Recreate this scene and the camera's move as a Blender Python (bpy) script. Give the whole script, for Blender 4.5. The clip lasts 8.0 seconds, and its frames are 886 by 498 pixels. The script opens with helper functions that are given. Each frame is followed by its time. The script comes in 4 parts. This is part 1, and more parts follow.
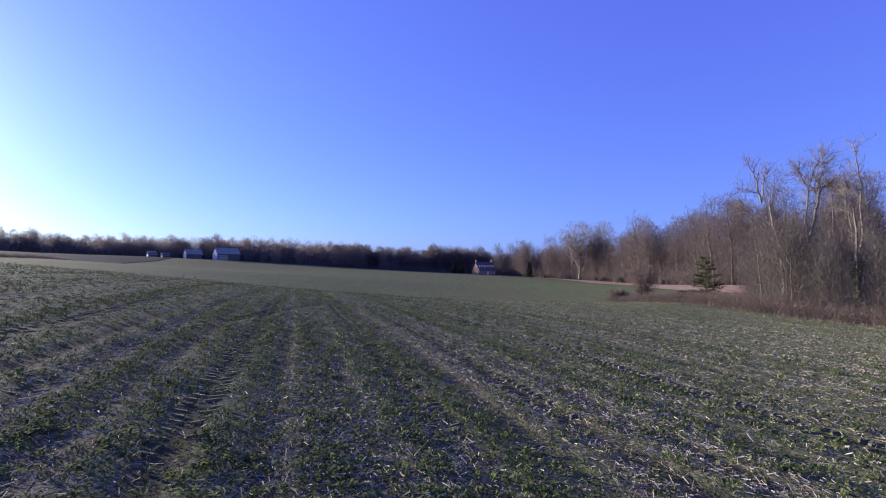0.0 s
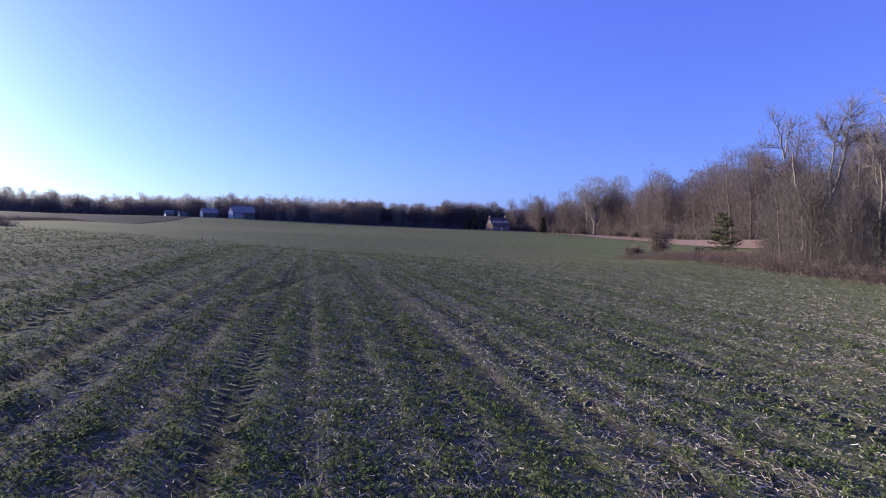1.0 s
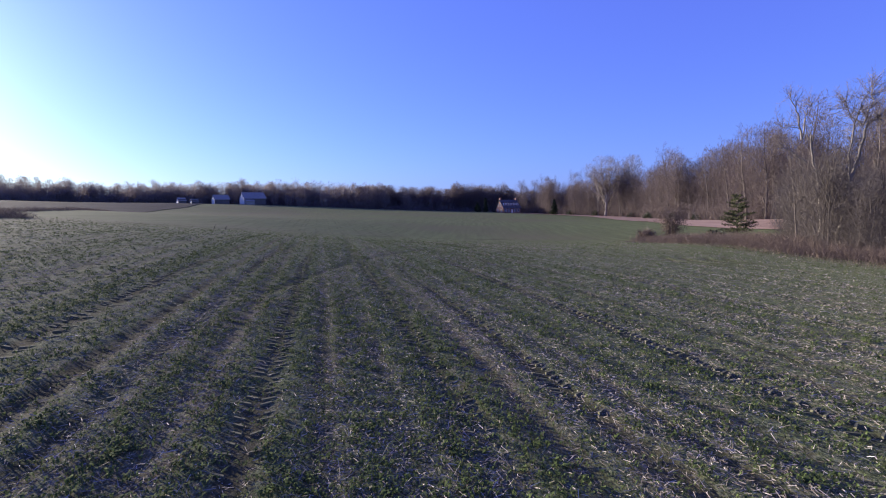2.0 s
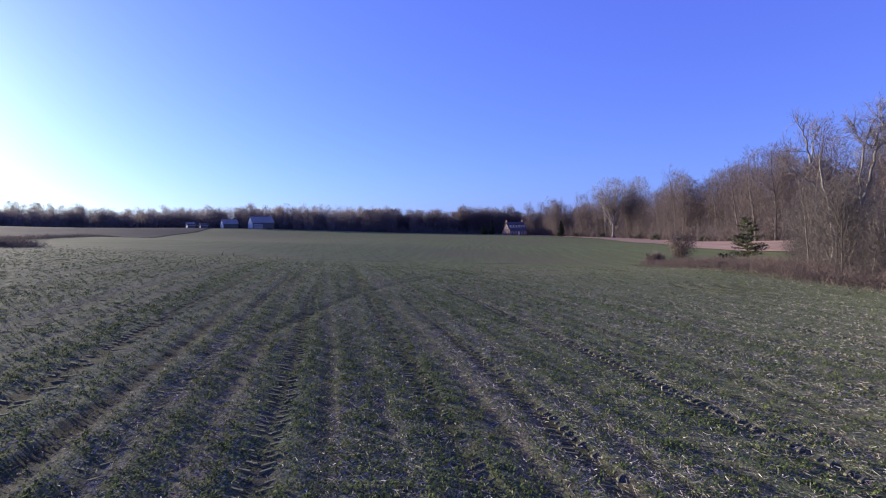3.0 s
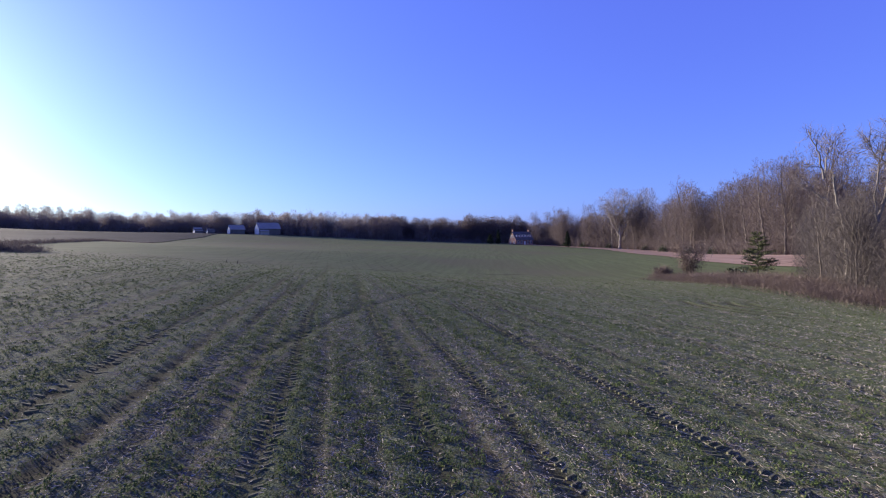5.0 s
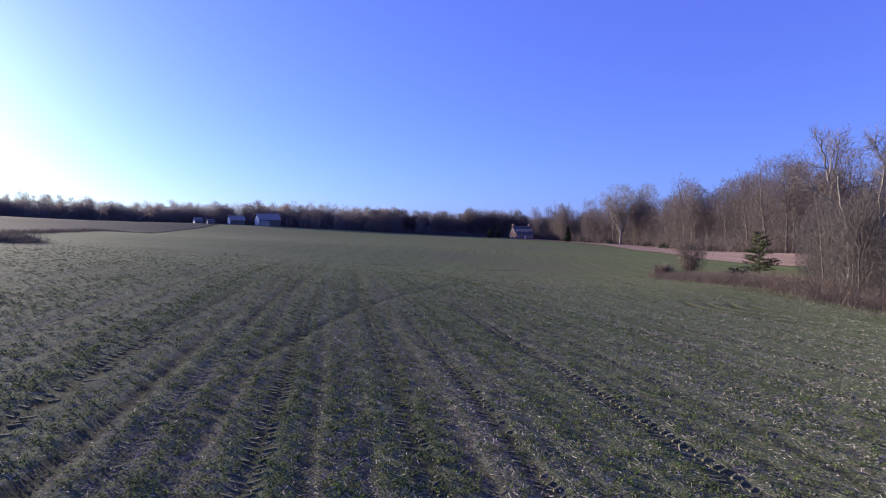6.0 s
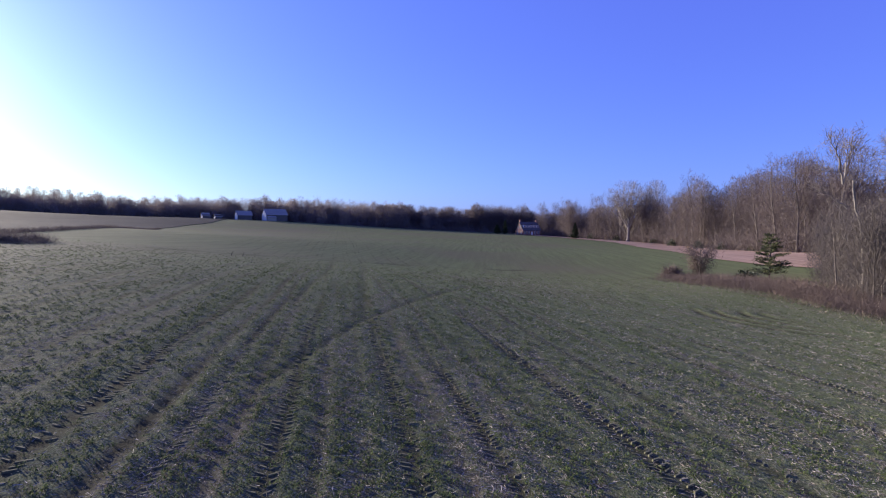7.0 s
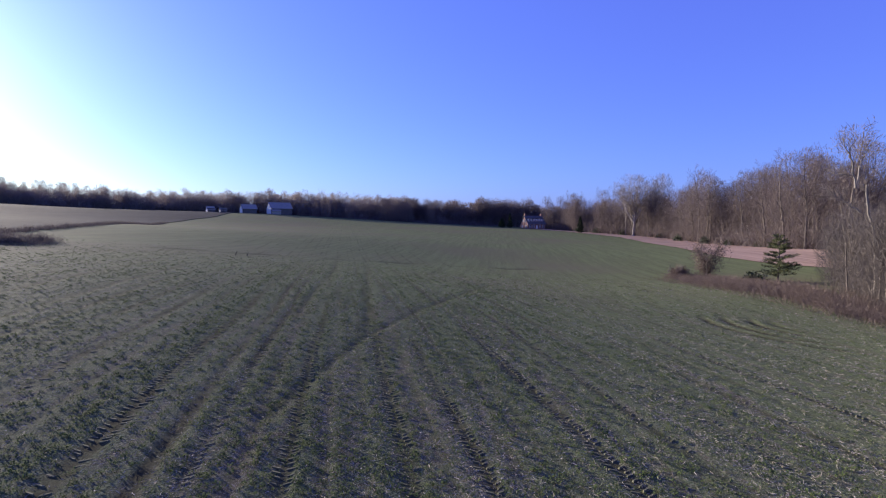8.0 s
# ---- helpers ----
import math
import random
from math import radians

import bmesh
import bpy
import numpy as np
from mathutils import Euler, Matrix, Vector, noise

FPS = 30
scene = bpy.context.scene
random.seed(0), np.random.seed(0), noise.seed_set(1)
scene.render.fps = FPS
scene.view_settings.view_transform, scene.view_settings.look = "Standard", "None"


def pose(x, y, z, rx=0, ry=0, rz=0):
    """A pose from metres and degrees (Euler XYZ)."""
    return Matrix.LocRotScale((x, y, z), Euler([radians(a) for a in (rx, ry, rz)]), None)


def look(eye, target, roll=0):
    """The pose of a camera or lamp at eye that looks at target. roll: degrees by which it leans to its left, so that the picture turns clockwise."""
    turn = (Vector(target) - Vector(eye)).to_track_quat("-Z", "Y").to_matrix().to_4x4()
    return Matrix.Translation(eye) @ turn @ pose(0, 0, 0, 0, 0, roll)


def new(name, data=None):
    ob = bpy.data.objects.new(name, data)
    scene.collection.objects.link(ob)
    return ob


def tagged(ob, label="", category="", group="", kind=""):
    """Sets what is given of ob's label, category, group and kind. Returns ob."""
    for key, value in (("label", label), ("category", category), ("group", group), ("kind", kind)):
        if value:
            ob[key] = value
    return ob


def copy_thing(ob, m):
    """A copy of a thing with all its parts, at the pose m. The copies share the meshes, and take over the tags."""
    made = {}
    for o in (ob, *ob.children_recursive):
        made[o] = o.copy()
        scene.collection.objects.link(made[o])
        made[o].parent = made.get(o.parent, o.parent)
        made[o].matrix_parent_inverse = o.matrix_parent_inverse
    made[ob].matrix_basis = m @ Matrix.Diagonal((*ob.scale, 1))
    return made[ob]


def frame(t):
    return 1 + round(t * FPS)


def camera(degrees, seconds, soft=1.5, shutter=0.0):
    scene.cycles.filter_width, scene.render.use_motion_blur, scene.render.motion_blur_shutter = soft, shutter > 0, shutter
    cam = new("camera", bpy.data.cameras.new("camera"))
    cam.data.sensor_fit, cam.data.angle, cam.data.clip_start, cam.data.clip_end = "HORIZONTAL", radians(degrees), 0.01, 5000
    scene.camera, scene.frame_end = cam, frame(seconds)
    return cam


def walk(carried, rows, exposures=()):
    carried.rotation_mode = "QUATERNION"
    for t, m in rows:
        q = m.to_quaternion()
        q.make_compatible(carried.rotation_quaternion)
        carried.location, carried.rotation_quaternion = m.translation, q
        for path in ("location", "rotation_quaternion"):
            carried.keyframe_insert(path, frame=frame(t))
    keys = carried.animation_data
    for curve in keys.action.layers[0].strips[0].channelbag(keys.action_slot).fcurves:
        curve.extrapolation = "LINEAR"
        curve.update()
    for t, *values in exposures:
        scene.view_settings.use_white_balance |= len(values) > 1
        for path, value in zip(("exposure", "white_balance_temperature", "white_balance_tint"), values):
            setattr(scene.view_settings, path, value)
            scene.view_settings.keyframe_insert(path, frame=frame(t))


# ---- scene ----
# A drone lifts off over a winter field: crop rows in front, a wooded hollow to the right, farm buildings far off.
cam = camera(85.0, 8.0, soft=1.15)
ROWS = [
    (0.0, 0.000, 0.000, 1.500, 0.383, 2.524, -0.238),
    (0.5, -0.026, -0.010, 1.773, 1.203, 3.147, 0.288),
    (1.0, -0.048, -0.103, 1.955, 1.979, -2.746, 0.328),
    (1.5, -0.069, -0.148, 2.112, 2.507, -5.416, 0.612),
    (2.0, -0.083, -0.108, 2.309, 3.168, -4.793, 1.165),
    (3.5, -0.094, 0.261, 2.783, 4.151, -1.580, 1.489),
    (4.0, -0.079, 0.399, 2.825, 4.298, -1.655, 1.241),
    (4.5, -0.059, 0.515, 2.881, 4.572, -1.153, 1.056),
    (6.0, -0.036, 0.915, 3.256, 4.709, -2.043, 0.057),
    (6.5, -0.055, 1.060, 3.569, 4.969, -3.021, -0.251),
    (7.0, -0.075, 1.236, 3.943, 5.470, -2.676, -0.148),
    (7.5, -0.099, 1.419, 4.330, 5.596, -3.440, 0.191),
    (8.0, -0.140, 1.639, 4.850, 6.001, -3.605, -0.197),
]
walk(cam, [(t, pose(x, y, z, 90 + pitch, roll, yaw)) for t, x, y, z, yaw, pitch, roll in ROWS],
     exposures=[(0.0, 1.45, 6750, 12), (8.0, 1.45, 6750, 12)])

# ---- light: a low winter sun on the left, clear sky ----
SUN_LEFT, SUN_UP = 61.0, 13.0          # degrees left of the y axis, degrees above the horizon
world = bpy.data.worlds.new("world")
scene.world = world
world.use_nodes = True
wn, wl = world.node_tree.nodes, world.node_tree.links
sky = wn.new("ShaderNodeTexSky")
sky.sky_type, sky.sun_disc = 'NISHITA', False
sky.sun_elevation, sky.sun_rotation = radians(SUN_UP), radians(-SUN_LEFT)
sky.air_density, sky.dust_density, sky.ozone_density = 1.0, 0.8, 2.0
tint = wn.new("ShaderNodeMix")
tint.data_type, tint.blend_type = 'RGBA', 'MULTIPLY'
tint.inputs[0].default_value = 1.0
tint.inputs[7].default_value = (0.44, 0.72, 1.06, 1)      # this camera's rendering of a clear winter sky
wl.new(sky.outputs[0], tint.inputs[6])
even = wn.new("ShaderNodeMix")
even.data_type, even.blend_type = 'RGBA', 'ADD'
even.inputs[0].default_value = 1.0
even.inputs[7].default_value = (0.50, 0.46, 4.8, 1)       # and its even violet-blue floor
wl.new(tint.outputs[2], even.inputs[6])
wl.new(even.outputs[2], wn["Background"].inputs[0])
wn["Background"].inputs[1].default_value = 0.0460
sun = new("sun", bpy.data.lights.new("sun", 'SUN'))
sun.data.energy, sun.data.angle, sun.data.color = 5.0, radians(0.6), (1.0, 0.92, 0.82)
ax, ay, az = -math.sin(radians(SUN_LEFT)) * math.cos(radians(SUN_UP)), math.cos(radians(SUN_LEFT)) * math.cos(radians(SUN_UP)), math.sin(radians(SUN_UP))
sun.matrix_world = look((ax * 300, ay * 300, az * 300), (0, 0, 0))


# ---- materials ----
class Nodes:
    """A small builder of node materials."""

    def __init__(self, name, rough=0.9, specular=0.2):
        self.mat = bpy.data.materials.new(name)
        self.mat.use_nodes = True
        self.nodes, self.links = self.mat.node_tree.nodes, self.mat.node_tree.links
        self.bsdf = self.nodes["Principled BSDF"]
        self.bsdf.inputs["Roughness"].default_value = rough
        self.bsdf.inputs["Specular IOR Level"].default_value = specular

    def set(self, node, key, value):
        if isinstance(value, bpy.types.NodeSocket):
            self.links.new(value, node.inputs[key])
        elif value is not None:
            node.inputs[key].default_value = value

    def math(self, op, a, b=None, c=None):
        n = self.nodes.new("ShaderNodeMath")
        n.operation = op
        for i, v in enumerate((a, b, c)):
            self.set(n, i, v)
        return n.outputs[0]

    def place(self):
        return self.nodes.new("ShaderNodeNewGeometry").outputs["Position"]

    def object_place(self):
        return self.nodes.new("ShaderNodeTexCoord").outputs["Object"]

    def axes(self, vector):
        n = self.nodes.new("ShaderNodeSeparateXYZ")
        self.links.new(vector, n.inputs[0])
        return n.outputs

    def mapping(self, vector, scale=(1, 1, 1), turn=0.0):
        n = self.nodes.new("ShaderNodeMapping")
        self.links.new(vector, n.inputs[0])
        n.inputs["Scale"].default_value = scale
        n.inputs["Rotation"].default_value = (0, 0, turn)
        return n.outputs[0]

    def noise(self, vector, scale, detail=3.0, rough=0.55):
        n = self.nodes.new("ShaderNodeTexNoise")
        self.links.new(vector, n.inputs["Vector"])
        n.inputs["Scale"].default_value, n.inputs["Detail"].default_value, n.inputs["Roughness"].default_value = scale, detail, rough
        return n.outputs["Fac"]

    def ramp(self, fac, lo, hi):
        n = self.nodes.new("ShaderNodeMapRange")
        n.interpolation_type = 'SMOOTHSTEP'
        self.links.new(fac, n.inputs[0])
        n.inputs[1].default_value, n.inputs[2].default_value = lo, hi
        return n.outputs[0]

    def mix(self, fac, a, b):
        n = self.nodes.new("ShaderNodeMix")
        n.data_type = 'RGBA'
        for key, v in ((0, fac), (6, a), (7, b)):
            self.set(n, key, (*v, 1) if isinstance(v, tuple) and len(v) == 3 else v)
        return n.outputs[2]

    def random(self):
        return self.nodes.new("ShaderNodeObjectInfo").outputs["Random"]

    def island(self):
        return self.nodes.new("ShaderNodeNewGeometry").outputs["Random Per Island"]

    def done(self, colour, height=None, bump=0.3, distance=0.02):
        self.set(self.bsdf, "Base Color", (*colour, 1) if isinstance(colour, tuple) else colour)
        if height is not None:
            n = self.nodes.new("ShaderNodeBump")
            n.inputs["Strength"].default_value, n.inputs["Distance"].default_value = bump, distance
            self.links.new(height, n.inputs["Height"])
            self.links.new(n.outputs[0], self.bsdf.inputs["Normal"])
        return self.mat


ROW_TURN = radians(17.5)     # the crop rows run this far left of the y axis


def field_material():
    """Thin green winter crop over dark soil with pale residue, banded along the rows."""
    m = Nodes("field", 0.95, 0.021)
    m.bsdf.inputs["Diffuse Roughness"].default_value = 0.5
    p = m.place()
    rows = m.mapping(p, (1, 1, 1), -ROW_TURN)
    x, y, z = m.axes(rows)
    wander = m.noise(rows, 0.06, 2)
    v = m.math('ADD', x, m.math('MULTIPLY', wander, 1.6))
    b1 = m.math('SINE', m.math('MULTIPLY', v, 8.27))
    b2 = m.math('SINE', m.math('MULTIPLY_ADD', v, 3.1, 1.3))
    b3 = m.math('SINE', m.math('MULTIPLY_ADD', v, 1.35, 0.4))
    band = m.math('MULTIPLY_ADD', b1, 0.07, m.math('MULTIPLY_ADD', b2, 0.07, m.math('MULTIPLY', b3, 0.07)))
    streak = m.noise(m.mapping(p, (1.3, 0.05, 1), -ROW_TURN), 1.0, 5, 0.65)
    fine = m.noise(m.mapping(p, (5.0, 0.35, 1), -ROW_TURN), 1.0, 4, 0.65)
    patch = m.noise(p, 0.04, 4)
    grain = m.noise(p, 11.0, 5, 0.75)
    clod = m.noise(p, 3.2, 5, 0.7)
    px, py, pz = m.axes(p)
    away = m.ramp(m.math('MULTIPLY_ADD', px, -0.22, py), 11.0, 50.0)
    green = m.math('ADD', band, m.math('ADD', m.math('MULTIPLY', streak, 1.0), m.math('ADD', m.math('MULTIPLY', patch, 0.8), m.math('MULTIPLY', fine, 0.6))))
    green = m.math('ADD', green, m.math('MULTIPLY', m.math('SUBTRACT', m.math('ADD', clod, grain), 1.0), m.math('MULTIPLY_ADD', away, -0.7, 1.0)))
    cover = m.ramp(m.math('MULTIPLY_ADD', away, 0.28, green), 0.72, 1.30)
    chaff = m.noise(m.mapping(p, (1.6, 0.9, 1), 0.5), 23.0, 4, 0.75)
    soil = m.mix(m.ramp(clod, 0.35, 0.7), (0.082, 0.069, 0.038), (0.160, 0.137, 0.082))
    straw = m.mix(m.ramp(chaff, 0.48, 0.62), soil, (0.27, 0.232, 0.17))
    leaf = m.mix(m.ramp(chaff, 0.40, 0.62), (0.048, 0.056, 0.026), (0.190, 0.208, 0.098))
    far_leaf = m.mix(m.ramp(m.math('MULTIPLY_ADD', fine, 0.5, m.math('MULTIPLY', streak, 0.6)), 0.42, 0.66), (0.092, 0.102, 0.046), (0.130, 0.150, 0.064))
    far_leaf = m.mix(m.ramp(m.noise(p, 0.018, 4, 0.6), 0.42, 0.68), far_leaf, (0.118, 0.110, 0.062))
    leaf = m.mix(away, leaf, far_leaf)
    colour = m.mix(cover, straw, leaf)
    # bare soil in the ruts, its colour darkened further for the shade lying there
    rut = m.nodes.new("ShaderNodeAttribute")
    rut.attribute_name = "bare"
    bare = m.math('MULTIPLY', rut.outputs["Fac"], m.ramp(clod, 0.25, 0.6))
    colour = m.mix(m.math('MULTIPLY', bare, 0.9), colour, (0.046, 0.041, 0.022))
    # wheel lines, broken along their length: wear plus rut shade painted as a darker colour
    along = m.math('ADD', x, m.math('MULTIPLY_ADD', m.math('SINE', m.math('MULTIPLY_ADD', y, 0.15, 0.7)), 0.10, m.math('MULTIPLY', m.math('SINE', m.math('MULTIPLY', y, 0.43)), 0.05)))
    line = None
    for c, w in ((-17.2, 0.2), (-15.4, 0.2), (-12.4, 0.2), (-10.8, 0.2), (-9.1, 0.18), (-7.4, 0.2), (-6.1, 0.17), (-4.45, 0.22), (-3.15, 0.2), (-2.45, 0.17), (-0.75, 0.18), (0.8, 0.12), (1.55, 0.18), (3.05, 0.2), (3.75, 0.15), (5.85, 0.22), (7.9, 0.17), (9.9, 0.2), (12.2, 0.17), (15.0, 0.17)):
        one = m.ramp(m.math('ABSOLUTE', m.math('SUBTRACT', along, c)), w, w * 0.35)
        line = one if line is None else m.math('MAXIMUM', line, one)
    broken = m.ramp(m.noise(m.mapping(p, (0.6, 0.09, 1), -ROW_TURN), 1.0, 4, 0.7), 0.42, 0.66)
    colour = m.mix(m.math('MULTIPLY', m.math('MULTIPLY', line, broken), 0.5), colour, (0.04, 0.037, 0.02))
    return m.done(colour, m.math('ADD', m.math('MULTIPLY', clod, 0.5), m.math('MULTIPLY', chaff, 0.5)), 0.55, 0.05)


def stubble_material(name, light, dark, scale=1.0):
    m = Nodes(name, 0.95, 0.0145)
    m.bsdf.inputs["Diffuse Roughness"].default_value = 1.0
    p = m.place()
    lines = m.noise(m.mapping(p, (1.2, 0.05, 1), radians(-25)), scale, 4, 0.6)
    grain = m.noise(p, 1.8, 5, 0.7)
    patch = m.noise(p, 0.04, 3)
    f = m.math('ADD', m.math('MULTIPLY', lines, 0.5), m.math('ADD', m.math('MULTIPLY', grain, 0.3), m.math('MULTIPLY', patch, 0.4)))
    return m.done(m.mix(m.ramp(f, 0.4, 0.8), dark, light), grain, 0.6, 0.15)


def bark_material(name, light, dark, scale=6.0):
    m = Nodes(name, 0.9, 0.15)
    p = m.object_place()
    streak = m.noise(m.mapping(p, (1, 1, 0.25)), scale, 4, 0.65)
    blotch = m.noise(p, 0.9, 3)
    f = m.math('ADD', m.math('MULTIPLY', streak, 0.6), m.math('MULTIPLY_ADD', m.random(), 0.25, m.math('MULTIPLY', blotch, 0.35)))
    return m.done(m.mix(m.ramp(f, 0.35, 0.85), dark, light), streak, 0.5, 0.03)


def island_material(name, colours, rough=0.85, specular=0.2, thin=0.0):
    """Small leaves, blades or twigs, each with its own shade between the colours."""
    m = Nodes(name, rough, specular)
    r = m.island()
    c = colours[0]
    for i, nxt in enumerate(colours[1:]):
        c = m.mix(m.ramp(r, i / (len(colours) - 1), (i + 1) / (len(colours) - 1)), c, nxt)
    wide = m.noise(m.place(), 0.3, 3)
    c = m.mix(m.math('MULTIPLY', wide, 0.5), c, colours[0])
    if thin:
        # light passes round thin twigs and through blades
        through_light, blend = m.nodes.new("ShaderNodeBsdfTranslucent"), m.nodes.new("ShaderNodeMixShader")
        m.links.new(c, through_light.inputs["Color"])
        blend.inputs[0].default_value = thin
        m.links.new(m.bsdf.outputs[0], blend.inputs[1])
        m.links.new(through_light.outputs[0], blend.inputs[2])
        m.links.new(blend.outputs[0], m.nodes["Material Output"].inputs["Surface"])
    return m.done(c)


def plain_material(name, light, dark, scale, rough=0.7, specular=0.3, metal=0.0, stretch=(1, 1, 1)):
    m = Nodes(name, rough, specular)
    m.bsdf.inputs["Metallic"].default_value = metal
    p = m.object_place()
    a, b = m.noise(m.mapping(p, stretch), scale, 4, 0.6), m.noise(p, scale * 0.12, 2)
    return m.done(m.mix(m.ramp(m.math('ADD', m.math('MULTIPLY', a, 0.6), m.math('MULTIPLY', b, 0.4)), 0.3, 0.7), dark, light), a, 0.25, 0.01)


FIELD = field_material()
STUBBLE = stubble_material("stubble", (0.46, 0.31, 0.21), (0.25, 0.17, 0.115))
FALLOW = stubble_material("fallow", (0.086, 0.073, 0.060), (0.050, 0.044, 0.036))
BARK = bark_material("bark", (0.165, 0.14, 0.123), (0.08, 0.067, 0.058))
BARK_PALE = bark_material("pale_bark", (0.27, 0.243, 0.218), (0.12, 0.104, 0.09), 1.6)
BARK_GREY = bark_material("grey_bark", (0.27, 0.24, 0.215), (0.12, 0.104, 0.09), 2.5)
TWIG = island_material("twigs", [(0.105, 0.083, 0.079), (0.155, 0.125, 0.118), (0.20, 0.164, 0.155)], thin=0.35)
THICKET = island_material("thicket_twigs", [(0.075, 0.063, 0.058), (0.115, 0.098, 0.09), (0.155, 0.134, 0.124)], thin=0.25)
TWIG_GREY = island_material("grey_twigs", [(0.15, 0.126, 0.11), (0.21, 0.18, 0.16), (0.28, 0.24, 0.215)], thin=0.25)
TWIG_BROWN = island_material("brown_twigs", [(0.13, 0.104, 0.095), (0.19, 0.154, 0.14), (0.25, 0.205, 0.186)], thin=0.08)
TWIG_PALE = island_material("pale_twigs", [(0.32, 0.27, 0.225), (0.47, 0.41, 0.35), (0.60, 0.53, 0.46)], thin=0.25)
# twigs of the far woods, paler than TWIG: distance haze put into the colour
HAZY_TWIG = island_material("hazy_twigs", [(0.16, 0.134, 0.124), (0.23, 0.195, 0.18), (0.30, 0.256, 0.238)], thin=0.38)
BRUSH = island_material("brush_stems", [(0.085, 0.062, 0.052), (0.14, 0.105, 0.088), (0.19, 0.148, 0.125)], thin=0.12)
NEEDLE = island_material("needles", [(0.012, 0.022, 0.012), (0.03, 0.045, 0.02), (0.055, 0.07, 0.03)])
CEDAR = island_material("cedar_needles", [(0.035, 0.045, 0.02), (0.075, 0.085, 0.035), (0.14, 0.14, 0.06)])
IVY = island_material("evergreen_leaves", [(0.012, 0.022, 0.01), (0.035, 0.05, 0.02), (0.06, 0.075, 0.03)], 0.5, 0.4)
CROP = island_material("crop_leaves", [(0.044, 0.062, 0.022), (0.078, 0.106, 0.036), (0.120, 0.155, 0.052)], 0.9, 0.05, thin=0.2)
STRAW = island_material("straw_bits", [(0.13, 0.106, 0.086), (0.30, 0.256, 0.218), (0.60, 0.54, 0.475)], 0.8, 0.1)
DRYGRASS = island_material("dry_grass", [(0.10, 0.085, 0.058), (0.16, 0.135, 0.095), (0.22, 0.19, 0.135)])
SOIL = plain_material("soil", (0.15, 0.145, 0.085), (0.095, 0.092, 0.055), 6.0, 0.95, 0.1)
BRICK = plain_material("brick", (0.29, 0.178, 0.15), (0.21, 0.125, 0.104), 9.0, 0.9, 0.15)
SHINGLE = plain_material("shingles", (0.12, 0.12, 0.125), (0.07, 0.07, 0.075), 5.0, 0.85, 0.2)
WHITE = plain_material("white_paint", (0.80, 0.79, 0.76), (0.66, 0.65, 0.62), 3.0, 0.6)
METAL_ROOF = plain_material("metal_roof", (0.30, 0.278, 0.25), (0.22, 0.204, 0.184), 1.2, 0.75, 0.2, 0.0, (1, 0.2, 1))
BOARD = plain_material("weathered_boards", (0.16, 0.145, 0.135), (0.09, 0.08, 0.075), 3.0, 0.9, 0.15, 0.0, (4, 4, 0.3))
STONE = plain_material("stone", (0.40, 0.37, 0.33), (0.27, 0.25, 0.22), 3.0, 0.9, 0.15)
GLASS = plain_material("window_glass", (0.10, 0.12, 0.15), (0.07, 0.085, 0.11), 2.0, 0.08, 0.6)


# ---- mesh helpers ----
def mesh_of(name, verts, faces, material, smooth=False):
    """A mesh from arrays: verts (n, 3); faces (m, 3) or (m, 4), or a list of such arrays."""
    faces = [f for f in (faces if isinstance(faces, list) else [faces]) if len(f)]
    verts = np.asarray(verts, dtype=np.float32)
    me = bpy.data.meshes.new(name)
    me.vertices.add(len(verts))
    me.vertices.foreach_set("co", verts.ravel())
    sizes = np.concatenate([np.full(len(f), np.asarray(f).shape[1], dtype=np.int32) for f in faces])
    me.loops.add(int(sizes.sum()))
    me.loops.foreach_set("vertex_index", np.concatenate([np.asarray(f, dtype=np.int32).ravel() for f in faces]))
    me.polygons.add(len(sizes))
    me.polygons.foreach_set("loop_start", np.concatenate([[0], np.cumsum(sizes)[:-1]]).astype(np.int32))
    me.polygons.foreach_set("use_smooth", np.full(len(sizes), smooth))
    me.materials.append(material)
    me.update(calc_edges=True)
    me.validate()
    return me


def part(name, me, parent, label=""):
    ob = new(name, me)
    ob.parent = parent
    return tagged(ob, label)


def box_arrays(x0, y0, z0, x1, y1, z1):
    v = np.array([(x, y, z) for z in (z0, z1) for y in (y0, y1) for x in (x0, x1)], float)
    f = np.array([(0, 2, 3, 1), (4, 5, 7, 6), (0, 1, 5, 4), (2, 6, 7, 3), (0, 4, 6, 2), (1, 3, 7, 5)])
    return v, f


class Heap:
    """Collects triangles and quads."""

    def __init__(self):
        self.v, self.tri, self.quad, self.n = [], [], [], 0

    def add(self, v, f):
        f = np.asarray(f)
        if len(f) == 0:
            return
        (self.tri if f.shape[1] == 3 else self.quad).append(f + self.n)
        self.v.append(np.asarray(v, float))
        self.n += len(v)

    def box(self, *a):
        self.add(*box_arrays(*a))

    def arrays(self):
        none3, none4 = np.zeros((0, 3), int), np.zeros((0, 4), int)
        return (np.concatenate(self.v) if self.v else np.zeros((0, 3)),
                np.concatenate(self.tri) if self.tri else none3, np.concatenate(self.quad) if self.quad else none4)

    def mesh(self, name, material, smooth=False):
        v, t, q = self.arrays()
        return mesh_of(name, v, [t, q], material, smooth)


def unit(v):
    v = np.asarray(v, float)
    return v / (np.linalg.norm(v, axis=-1, keepdims=True) + 1e-9)


